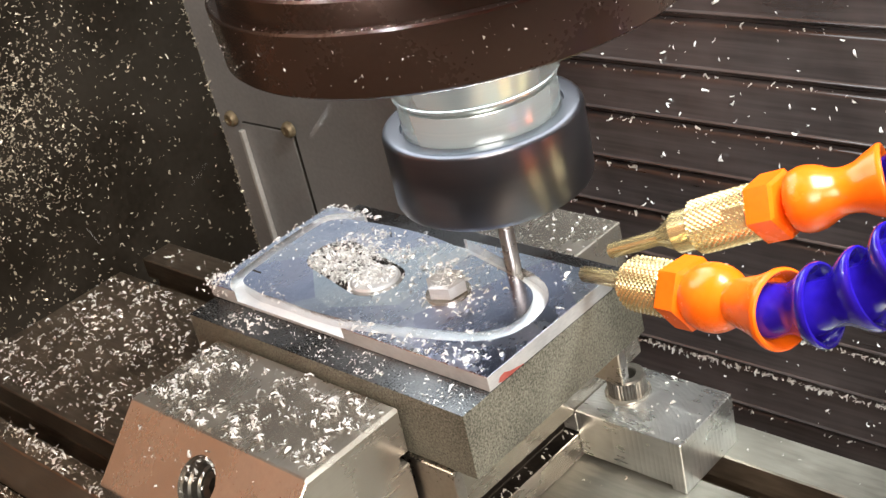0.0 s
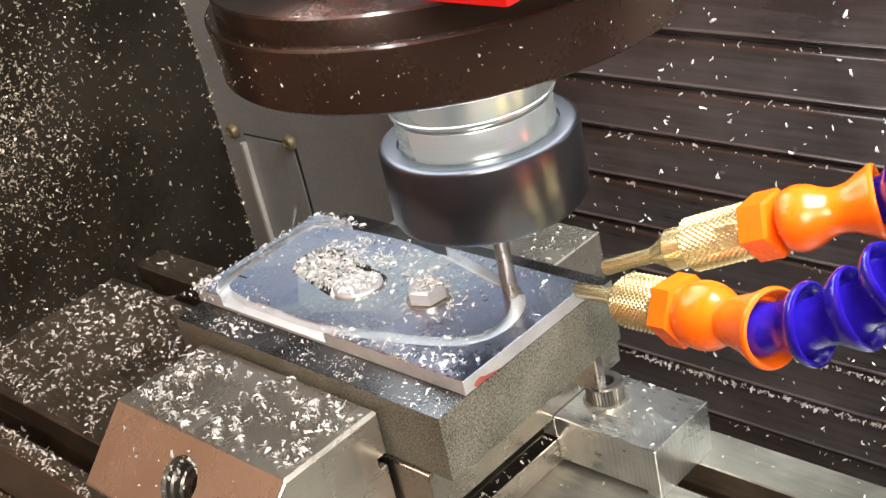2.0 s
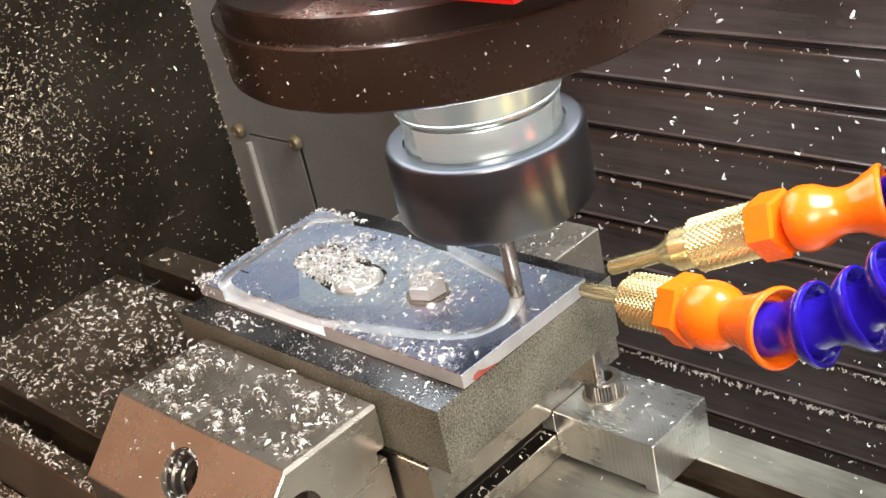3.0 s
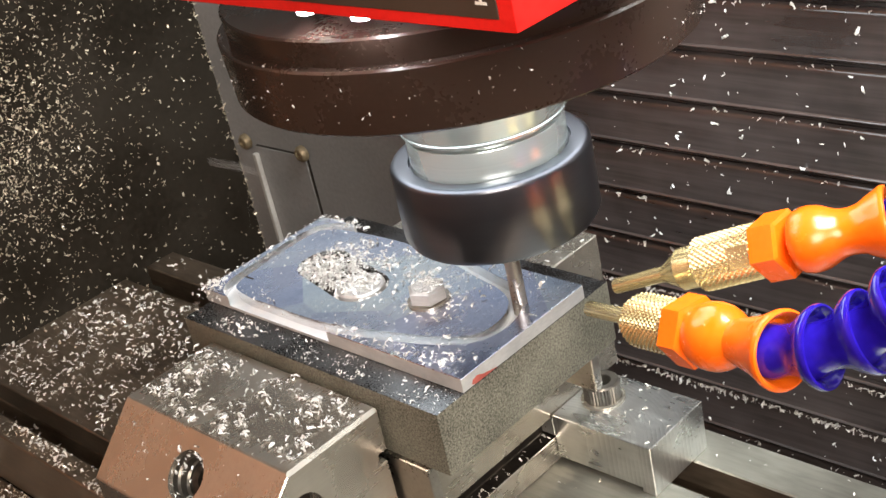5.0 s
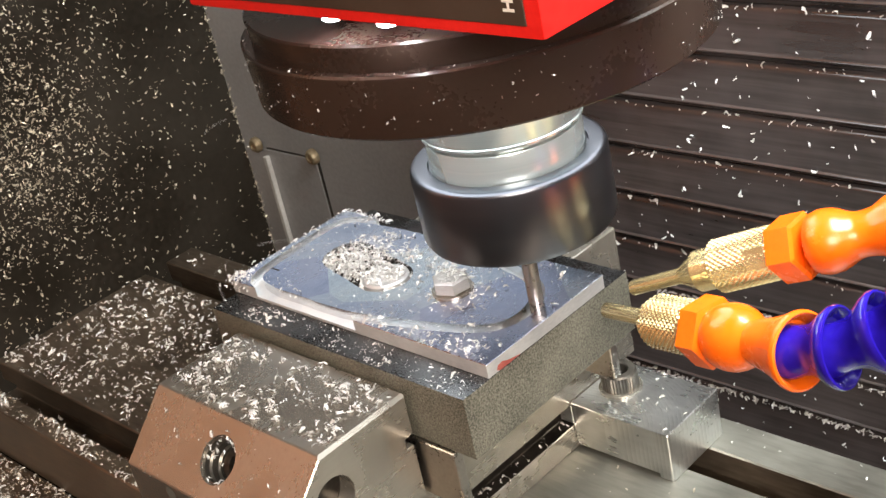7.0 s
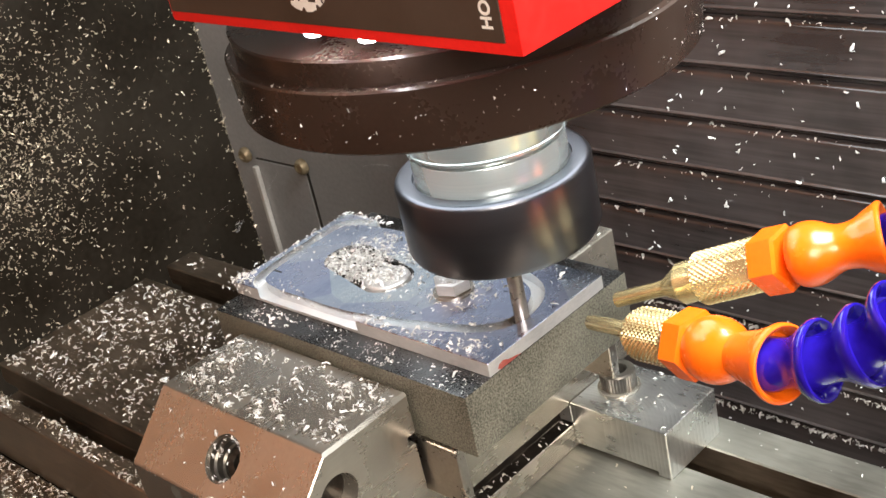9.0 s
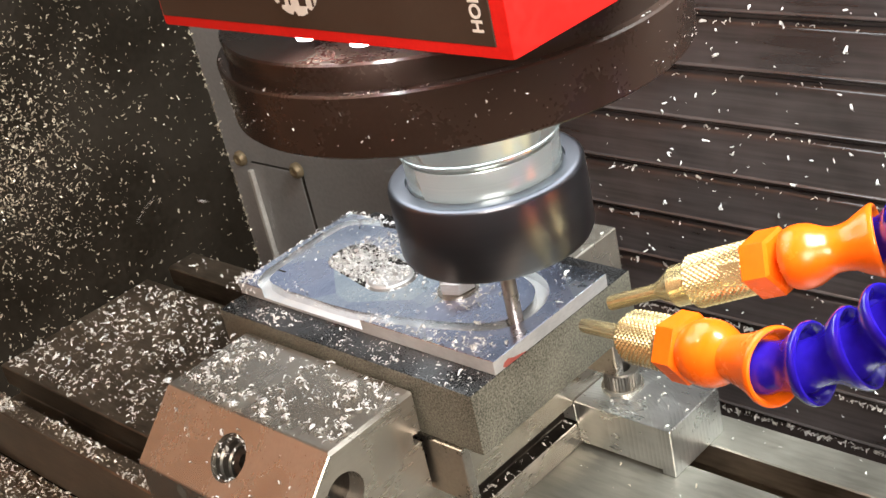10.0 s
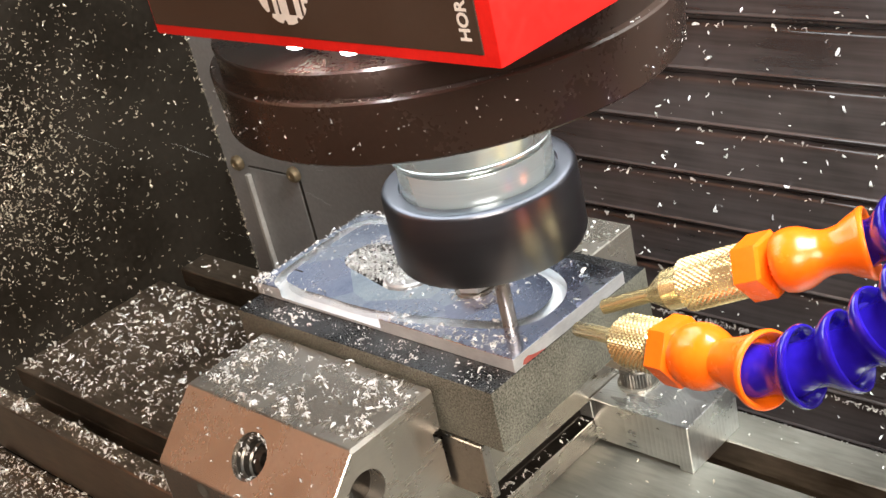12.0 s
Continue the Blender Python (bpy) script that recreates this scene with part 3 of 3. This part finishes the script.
def build_head():
    m = Matrix.Translation((*AXIS, 0))
    h = thing("milling_head", (*AXIS, 78.9), "stepped black anodised milling head ring with chips", "milling head")
    part("lower_ring", lathe(bmesh.new(), [(27.26, 80.91), (27.26, 78.89), (59.07, 78.89), (59.67, 79.5), (60.58, 94.05), (60.08, 94.56), (40.39, 94.56)], m, 160), BLACK_ALU, h)
    part("upper_ring", lathe(bmesh.new(), [(40, 94.45), (57.6, 94.45), (57.9, 95.4), (58.3, 100.6), (57.8, 101.1), (30, 101.1)], m, 160), BLACK_ALU, h)
    for x, y in LED_SPOTS:
        spot = Matrix.Translation((x, y, 0))
        lamp = part("led_housing", lathe(bmesh.new(), [(0, 107.8), (2.9, 107.8), (2.9, 110.55), (0, 110.55)], spot, 24), BLACK_ALU, h)
        part("led", lathe(bmesh.new(), [(0, 106.6), (2.0, 106.6), (2.6, 107.0), (2.6, 107.78), (0, 107.78)], spot, 24), LED, lamp, "small white lamp under the box")
    part("light_ring", lathe(bmesh.new(), [(34.33, 77.88), (56.54, 77.88), (56.54, 78.84), (34.33, 78.84)], m, 96), RING_LED, h, "white ring light under the head")
    part("spindle_body", lathe(bmesh.new(), [(30, 101), (36.35, 102), (36.35, 420), (20, 420)], m, 96), BLACK_ALU, h)


SPINDLE = build_spindle()
build_head()


# ---- red box on the head ----
def build_box():
    b = thing("product_box", (0, 10, 111), "glossy red and black carton strapped to the spindle head", "box")
    part("carton", box(bmesh.new(), -55, 52, -21, 40, 110.6, 190, 0.8, 2), BOX_RED, b)
    part("black_panel", box(bmesh.new(), -53.8, 48.6, -21.4, -21.05, 113.2, 188, 0.1), BOX_BLACK, b, "printed black front panel")

    text = bpy.data.curves.new("lettering", "FONT")
    text.body, text.size, text.extrude, text.offset = "HOR", 3.6, 0.05, 0.10
    tob = new("lettering", text)
    me = bpy.data.meshes.new_from_object(tob.evaluated_get(bpy.context.evaluated_depsgraph_get()))
    bpy.data.objects.remove(tob)
    bm = bmesh.new()
    bm.from_mesh(me)
    bmesh.ops.transform(bm, matrix=Matrix.Translation((46.4, -21.5, 115.6)) @ Matrix.Rotation(radians(-90), 4, "Y") @ Matrix.Rotation(radians(90), 4, "X"), verts=bm.verts)
    part("lettering", bm, PRINT_WHITE, b, "pale printed letters")
    # a toothed disc as a plain emblem
    bm = bmesh.new()
    outline = []
    for i in range(11):
        a0 = 2 * math.pi * i / 11
        for da, r in ((0.0, 8.4), (0.20, 8.5), (0.38, 8.4), (0.42, 7.7), (0.475, 7.45), (0.53, 7.7)):
            outline.append((-4.4 + r * math.sin(a0 + da), 124.4 - r * math.cos(a0 + da)))
    prism(bm, outline, -21.55, -21.38, "y")
    part("emblem", bm, PRINT_WHITE, b, "pale printed toothed emblem")
    for x, w in ((-9.2, 1.5), (-6.3, 0.5), (-3.1, 2.2), (0.9, 0.6)):
        part("emblem_bar", box(bmesh.new(), x, x + w, -21.62, -21.5, 118.2, 124.4), BOX_BLACK, b)


build_box()


# ---- coolant hoses ----
def knurled(bm, r, z0, z1, m, around=31):
    """A sleeve covered with small raised diamonds."""
    rows = max(3, int((z1 - z0) / (2 * math.pi * r / around * 1.2)))
    cols = around * 2
    grid = []
    for i in range(rows * 2 + 1):
        z = z0 + (z1 - z0) * i / (rows * 2)
        ring = []
        for k in range(cols):
            a = 2 * math.pi * k / cols
            rr = r + (0.16 if (i + k) % 2 == 0 else -0.16)
            if i in (0, rows * 2):
                rr = r - 0.9
            ring.append(bm.verts.new(m @ Vector((rr * math.cos(a), rr * math.sin(a), z))))
        grid.append(ring)
    faces = []
    for i in range(len(grid) - 1):
        for k in range(cols):
            j = (k + 1) % cols
            a, b, c, d = grid[i][k], grid[i][j], grid[i + 1][j], grid[i + 1][k]
            if (i + k) % 2 == 0:
                faces += [bm.faces.new((a, b, d)), bm.faces.new((b, c, d))]
            else:
                faces += [bm.faces.new((a, b, c)), bm.faces.new((a, c, d))]
    faces += [bm.faces.new(grid[0]), bm.faces.new(grid[-1])]
    bmesh.ops.recalc_face_normals(bm, faces=faces)
    return bm


def connector_profile(length, k, crisp):
    """The first joint: a ball, a crisp or smooth waist and a flared, hollow socket with a rounded lip."""
    u = length / 17.0
    if crisp:
        ball = [(4.0, -8.6), (6.3, -6.9), (7.6, -4.9), (8.2, -2.9), (8.3, -1.5), (8.1, 0.3), (7.4, 2.2), (6.4, 3.8), (5.6, 4.6), (5.3, 5.2), (5.45, 5.7), (5.8, 6.8), (6.2, 8.8), (6.8, 11.0)]
    else:
        ball = [(4.0, -8.0), (6.5, -6.9), (7.8, -5.2), (8.3, -3.2), (8.35, -1.4), (8.0, 0.8), (7.3, 2.6), (6.5, 4.2), (6.0, 5.6), (5.8, 6.8), (5.85, 8.4), (6.3, 10.8)]
    lip = [(7.6, 13.2), (8.5, 15.3), (9.2, 16.6), (9.35, 17.3), (9.2, 17.9), (8.7, 18.15), (8.1, 17.8), (7.4, 16.6), (6.7, 15.2), (5.0, 14.6), (3.0, 14.4)]
    return [(r * k, z * u) for r, z in ball + lip]


def socket_profile(length, k):
    """A further joint, its ball hidden in the socket before it: a neck and a flared, hollow socket."""
    u = length / 11.0
    return [(r * k, z * u) for r, z in (
        (3.0, -6.0), (6.0, -4.6), (6.4, -2.8), (6.2, -1.2), (5.8, 0.4), (5.6, 2.0), (5.8, 3.8), (6.5, 5.6), (7.8, 7.6), (8.9, 9.4), (9.4, 10.6), (9.5, 11.3),
        (9.3, 11.9), (8.8, 12.05), (8.1, 11.6), (7.5, 10.4), (6.8, 9.2), (5.0, 8.8), (3.0, 8.6))]


def build_hose(nozzle, ball, rims, label, straight, k, flat):
    """Brass nozzle (tip, sleeve start, sleeve end), hex collar, and joints from the ball through the rims."""
    tip, s0, s1 = (Vector(p) for p in nozzle)
    ball, rims = Vector(ball), [Vector(p) for p in rims]
    h = thing("coolant_hose", rims[-1], label, "coolant hose", "coolant hoses beside the spindle")
    m = along(tip, s1)
    a, b = (s0 - tip).length, (s1 - tip).length
    c = a - (a - straight) * 0.45
    part("nozzle_tube", lathe(bmesh.new(), [(1.4, 1.5), (1.6, 0), (2.0, 0), (2.15, 0.3), (2.15, straight), (2.6, straight + (c - straight) * 0.2), (5.3, c - 0.4), (5.6, c), (5.6, a + 0.5), (1.3, a + 0.5)], m, 40), BRASS, h, "plain turned brass nozzle tube")
    sleeve = part("knurled_sleeve", knurled(bmesh.new(), 7.0, a, b, m), BRASS, h, "diamond-knurled brass sleeve", smooth=0)
    if flat:
        # the spanner flat milled across the knurl, on the side towards the vise
        side = (m.to_3x3().inverted() @ Vector((0.55, -0.70, 0.45)))
        turn = m @ Matrix.Rotation(math.atan2(side.y, side.x), 4, "Z")
        bm = box(bmesh.new(), 6.2, 6.95, -2.9, 2.9, a + (b - a) * 0.60, a + (b - a) * 0.92, 0.15)
        bmesh.ops.transform(bm, matrix=turn, verts=bm.verts)
        part("spanner_flat", bm, BRASS, sleeve, "smooth spanner flat")
    mc = along(s1, ball)
    reach = (ball - s1).length
    part("hex_collar", hexagon(bmesh.new(), 8.9 * k, -0.4, reach * 0.50, mc, 0.5), ORANGE, h, "orange plastic hex collar", smooth=25)
    part("joint", lathe(bmesh.new(), connector_profile((rims[0] - ball).length, k, not flat), along(ball, rims[0]), 48), ORANGE, h, "orange ball joint")
    for p, q in zip(rims, rims[1:]):
        part("joint", lathe(bmesh.new(), socket_profile((q - p).length, k), along(p, q), 48), BLUE, h, "blue ball joint")


build_hose([(2.1, 51.4, 8.3), (26.0, 58.6, 17.2), (43.7, 60.6, 24.2)], (58.0, 61.0, 29.9), [(71.7, 67.4, 33.2), (81.5, 67.3, 39.0), (90.5, 66.6, 45.5)],
           "orange and blue jointed coolant hose with brass nozzle", 15.0, 0.96, True)
build_hose([(-1.8, 44.0, 4.5), (21.4, 35.6, 12.1), (38.1, 31.0, 16.6)], (50.5, 28.5, 19.1), [(68.3, 24.7, 23.1), (77.5, 25.7, 25.9), (86.8, 28.2, 30.8), (94.4, 30.3, 37.7), (101.2, 32.2, 45.5)],
           "orange and blue jointed coolant hose with brass nozzle", 21.0, 0.98, False)

# ---- chips ----
UP = (0, 0, 1)


def scatter(n, x0, x1, y0, y1, z, seed, density=None):
    r = np.random.default_rng(seed)
    pts = []
    while len(pts) < n:
        x, y = r.uniform(x0, x1), r.uniform(y0, y1)
        if density is None or r.uniform() < density(x, y):
            pts.append((x, y, z))
    return pts


def patchy(scale, cut, gain, seed):
    return lambda x, y: min(1.0, max(0.03, gain * (noise.noise(Vector((x / scale, y / scale, seed))) + cut)))


def build_chips():
    p = scatter(1300, -296, -98, -17, 62, -74.9, 1, patchy(26, 0.6, 1.0, 3.0))
    heaps = np.random.default_rng(61)
    for cx, cy, cz in scatter(330, -294, -99, -16, 61, -74.8, 62, patchy(30, 0.55, 1.0, 62.0)):
        for _ in range(int(heaps.integers(2, 5))):
            p.append((cx + heaps.normal(0, 0.9), cy + heaps.normal(0, 0.9), cz + abs(heaps.normal(0, 0.4))))
    p += scatter(600, -296, -60, -38.5, -31, -74.9, 2, patchy(14, 0.2, 1.5, 5.0))
    p += scatter(220, -296, -60, -30, -18, -91.9, 3)
    p += scatter(90, -296, -100, 78, 91, -74.9, 4)
    p += scatter(2600, -330, -60, -74, -40, -102.9, 5)
    p += scatter(18, 12, 120, 78, 91, -74.9, 6)
    p += scatter(25, -20, 120, 0, 56, -74.9, 7)
    p += scatter(90, -32, -27.2, -60, 56, -66.1, 8)
    p += scatter(26, -21, 11, 57, 83, -56.95, 63)
    q = scatter(800, -296, -98, -17, 62, -74.95, 41, patchy(20, 0.55, 1.1, 41.0)) + scatter(700, -296, -60, -38.5, -31, -74.95, 42) + scatter(160, -20, 120, 0, 56, -74.95, 43) + scatter(4200, -330, -60, -74, -40, -102.95, 64)
    chips("fine_table_swarf", q, [UP] * len(q), 0.85, 44, "fine pale swarf dusting the machine table", True, GOLD_CHIP)
    q = scatter(110, -96, -24, -43.5, -13, -8.48, 45, patchy(14, 0.5, 1.1, 45.0)) + scatter(200, -96, -26, 64, 89, -8.48, 46)
    chips("fine_vise_swarf", q, [UP] * len(q), 0.6, 47, "fine bright swarf dusting the vise", True)
    q = scatter(500, -112, -2, 1, 51, 0.02, 48, patchy(16, 0.25, 1.4, 48.0)) + scatter(260, -111, 0, -10, -0.5, -4.58, 49, patchy(12, 0.4, 1.2, 49.0))
    chips("fine_plate_swarf", q, [UP] * len(q), 0.6, 50, "fine bright swarf dusting the plate", True)
    chips("table_chips", p, [UP] * len(p), 1.6, 11, "loose pale aluminium chips strewn on the machine table", True, DULL_CHIP)
    p = scatter(110, -96, -24, -43.5, -13, -8.45, 9, patchy(16, 0.5, 1.1, 9.0))
    n = [UP] * len(p)
    p += scatter(60, -96, -26, 64, 89, -8.45, 10)
    n = [UP] * len(p)
    r = np.random.default_rng(12)
    clumps = scatter(110, -95, -25, -43, -14, -8.4, 51, patchy(16, 0.5, 1.1, 9.0))
    for cx, cy, cz in clumps:
        for _ in range(int(r.integers(3, 7))):
            p.append((cx + r.normal(0, 0.75), cy + r.normal(0, 0.75), cz + abs(r.normal(0, 0.35))))
            n.append((r.normal(0, 0.5), r.normal(0, 0.5), 1.0))
    for _ in range(26):
        s = r.uniform(0, 1)
        p.append((r.uniform(-96, -23), -44 - 18 * s, -8.5 - 17.5 * s))
        n.append((0, -0.7, 0.714))
    slope = Matrix.Translation((-59.5, -53, -17.25)) @ Matrix.Rotation(radians(45.8), 4, "X")
    for _ in range(130):
        a, d = r.uniform(0, 2 * math.pi), -r.uniform(0.3, 6.5)
        p.append(tuple(slope @ Vector((7.0 * math.cos(a), 7.0 * math.sin(a), d))))
        n.append(tuple(slope.to_3x3() @ Vector((-math.cos(a), -math.sin(a), 0))))
    chips("vise_chips", p, n, 1.4, 13, "curled bright aluminium chips lying on the vise", True)
    p = scatter(150, -112, -2, 1, 51, 0.05, 14, patchy(18, 0.2, 1.3, 14.0))
    p += scatter(260, -92, -45, 30, 46, 0.05, 15, patchy(8, 0.2, 1.8, 15.0))
    for z, k in ((-3.8, 380), (-2.8, 260), (-1.9, 200), (-1.1, 160), (-0.3, 150), (0.4, 60)):
        p += scatter(k, -95, -64, 17, 37, z, int(60 - 7 * z), lambda x, y: 1.0 if math.hypot((x + 82) / 12.5, (y - 27.6) / 8.0) < 1 and math.hypot(x + 63, y - 23.2) > 8.2 else 0)
    p += scatter(110, -66, -6, 0.6, 9, 0.05, 65, lambda x, y: 1.0 if y < 8.5 + x * 0.13 else 0)
    p += scatter(240, -70, -57, 17, 29, 0.85, 33, lambda x, y: 1.0 if math.hypot(x + 63, y - 23.2) < 6.2 else 0)
    p += scatter(90, -73, -53, 13, 33, -1.0, 35, lambda x, y: 1.0 if 7.6 < math.hypot(x + 63, y - 23.2) < 8.6 and noise.noise(Vector((x / 4, y / 4, 2.0))) > -0.05 else 0)
    p += scatter(120, -84, -60, 30, 40, 0.05, 34, lambda x, y: 1.0 if math.hypot((x + 72) / 12, (y - 36) / 4.5) < 1 else 0)
    p += scatter(80, -45, -20, 14, 36, 0.05, 18, lambda x, y: 1.0 if math.hypot((x + 33) / 12, (y - 26) / 10) < 1 else 0)
    p += scatter(60, -41, -32, 22, 30, 5.05, 27, lambda x, y: 1.0 if math.hypot(x + 36.6, y - 26.2) < 4.6 else 0)
    p += scatter(130, -111, 0, -10, -1, -4.55, 19, patchy(14, 0.2, 1.6, 19.0))
    chips("plate_chips", p, [UP] * len(p), 1.3, 20, "curled bright aluminium chips lying on the plate", True)
    r = np.random.default_rng(21)
    p = [(-112.5 + r.normal(0, 1.0), r.uniform(0, 52), r.uniform(-3, 0.4)) for _ in range(260)]
    p += [(-110 + r.normal(0, 2.5), 2 + r.normal(0, 2.0), r.uniform(-3, 1.5)) for _ in range(160)]
    p += [(r.uniform(-112, -90), 52 + r.normal(0, .8), r.uniform(-2, 0.6)) for _ in range(90)]
    chips("burr_chips", p, [UP] * len(p), 1.2, 22, "ragged burr of packed chips along the plate's end", True)
    # chips that cling to the walls and covers
    p, n = [], []
    while len(p) < 5000:
        y, z = r.uniform(30, 203), r.uniform(-150, 65)
        if r.uniform() > 0.06 + 0.94 * math.exp(-(max(0.0, y - 72) / 46) ** 2) * (0.3 + 0.7 * math.exp(-((z + 18) / 40) ** 2)):
            continue
        if z < -80 and r.uniform() < 0.6:
            continue
        p.append((-399.6, y, z))
        n.append((1, 0, 0))
    for _ in range(260):
        d = abs(r.normal(0, 1.6))
        p.append((-399.4 + d, 204.4 - abs(r.normal(0, 0.8)), r.uniform(-170, 60)))
        n.append((0.7, -0.7, 0))
    chips("left_wall_chips", p, n, 1.5, 23, "pale aluminium chips clinging to the dark wall", material=GOLD_CHIP)
    p, n = [], []
    for _ in range(620):
        k = r.integers(-8, 6)
        z = 21.0 * k - 5 - r.uniform(0, 14)
        p.append((r.uniform(-190, 60), 181.5 - (21.0 * k - 6 - z) * 0.128, z))
        n.append((0, -1, 0))
    for k in range(-8, 6):
        for _ in range(650 if k in (-4, -5, -6) else 70):
            p.append((r.uniform(-190, 130), 182.2 + r.normal(0, 0.3), 21.0 * k - 4.3 + r.normal(0, 0.4)))
            n.append((0, -0.5, 0.85))
    chips("cover_chips", p, n, 1.6, 24, "bright aluminium chips caught on the way cover folds")
    p, n = [], []
    for _ in range(110):
        a = r.uniform(-2.2, 0.6)
        z = r.uniform(80, 94)
        rim = 59.85 + (z - 79.5) * 0.062
        p.append((AXIS[0] + rim * math.cos(a), AXIS[1] + rim * math.sin(a), z))
        n.append((math.cos(a), math.sin(a), 0))
    for _ in range(45):
        a = r.uniform(-2.6, 0.8)
        p.append((AXIS[0] + 59.5 * math.cos(a), AXIS[1] + 59.5 * math.sin(a), 94.6))
        n.append(UP)
    chips("head_chips", p, n, 0.5, 25, "tiny bright chips stuck to the spindle head")


build_chips()


# ---- flying chips ----
FLIGHTS = []


def build_flying_chips():
    """Cuttings that wait in the back slot, are flung off at the tool and come to rest on the table."""
    r = np.random.default_rng(31)
    t, k = -0.02, 0
    while t < 12.0:
        for _ in range(6):
            me = chip_mesh("flying_chip", [(0, 0, 0)], [UP], r.uniform(2.2, 3.2), 100 + k)
            me.transform(Matrix.Diagonal((1.6, 0.75, 0.75, 1)))
            ob = tagged(new("flying_chip", me), "bright aluminium chip flung off by the cutter", "metal chip", "flying chips")
            start = Vector((r.uniform(-200, -105), r.uniform(66, 74), -91.6))
            land = Vector((r.uniform(-285, -120), r.uniform(-12, 58), -74.2))
            middle = Vector((r.uniform(-220, -115), r.uniform(20, 110), r.uniform(-45, 25)))
            FLIGHTS.append((ob, max(0.02, t + r.uniform(-0.03, 0.03)), start, middle, land, r.uniform(-180, 180)))
            ob.location = start * MM
            k += 1
        t += 0.5


build_flying_chips()


def shift_at(t):
    """How far the table has gone at t seconds."""
    ts = [row[0] for row in TABLE]
    return Vector((float(np.interp(t, ts, [row[1] for row in TABLE])), float(np.interp(t, ts, [row[2] for row in TABLE])), 0))


def flight_rows(t, start, middle, land, turn):
    """Rides in the slot until just before t, passes the middle at t, then rides on the table."""
    rows = []
    t0, t1 = t - 0.16, t + 0.15
    if t0 > 0.1:
        rows += [(s * 0.5, Matrix.Translation(start * MM + shift_at(s * 0.5))) for s in range(int(t0 / 0.5) + 1) if s * 0.5 < t0 - 0.05]
    if t0 >= 0:
        rows.append((t0, Matrix.Translation(start * MM + shift_at(t0))))
        if t0 + 0.05 < 12:
            rows.append((t0 + 0.05, Matrix.Translation(Vector((AXIS[0] - 4, AXIS[1] + 3, 4)) * MM) @ pose(0, 0, 0, 10, 0, turn * 0.05)))
    rows.append((max(t, 0.0), Matrix.Translation(middle * MM) @ pose(0, 0, 0, 25, 8, turn * 0.10)))
    if t1 < 12:
        rows.append((t1, Matrix.Translation(land * MM + shift_at(t1)) @ pose(0, 0, 0, 0, 0, turn * 0.4)))
        rows += [(s * 0.5, Matrix.Translation(land * MM + shift_at(s * 0.5)) @ pose(0, 0, 0, 0, 0, turn * 0.4)) for s in range(25) if s * 0.5 > t1 + 0.05]
    return rows


# ---- motion of the table and the tool ----
def motions():
    for ob, *flight in FLIGHTS:
        walk(ob, flight_rows(*flight))
    for ob in MOVES:
        at = Vector(ob.location)
        walk(ob, [(t, Matrix.Translation(at + Vector((dx, dy, 0)))) for t, dx, dy in TABLE])
    at = Vector(SPINDLE.location)
    walk(SPINDLE, [(i * 0.1, Matrix.Translation(at) @ Matrix.Rotation(radians(80 * i), 4, "Z")) for i in range(121)])


motions()
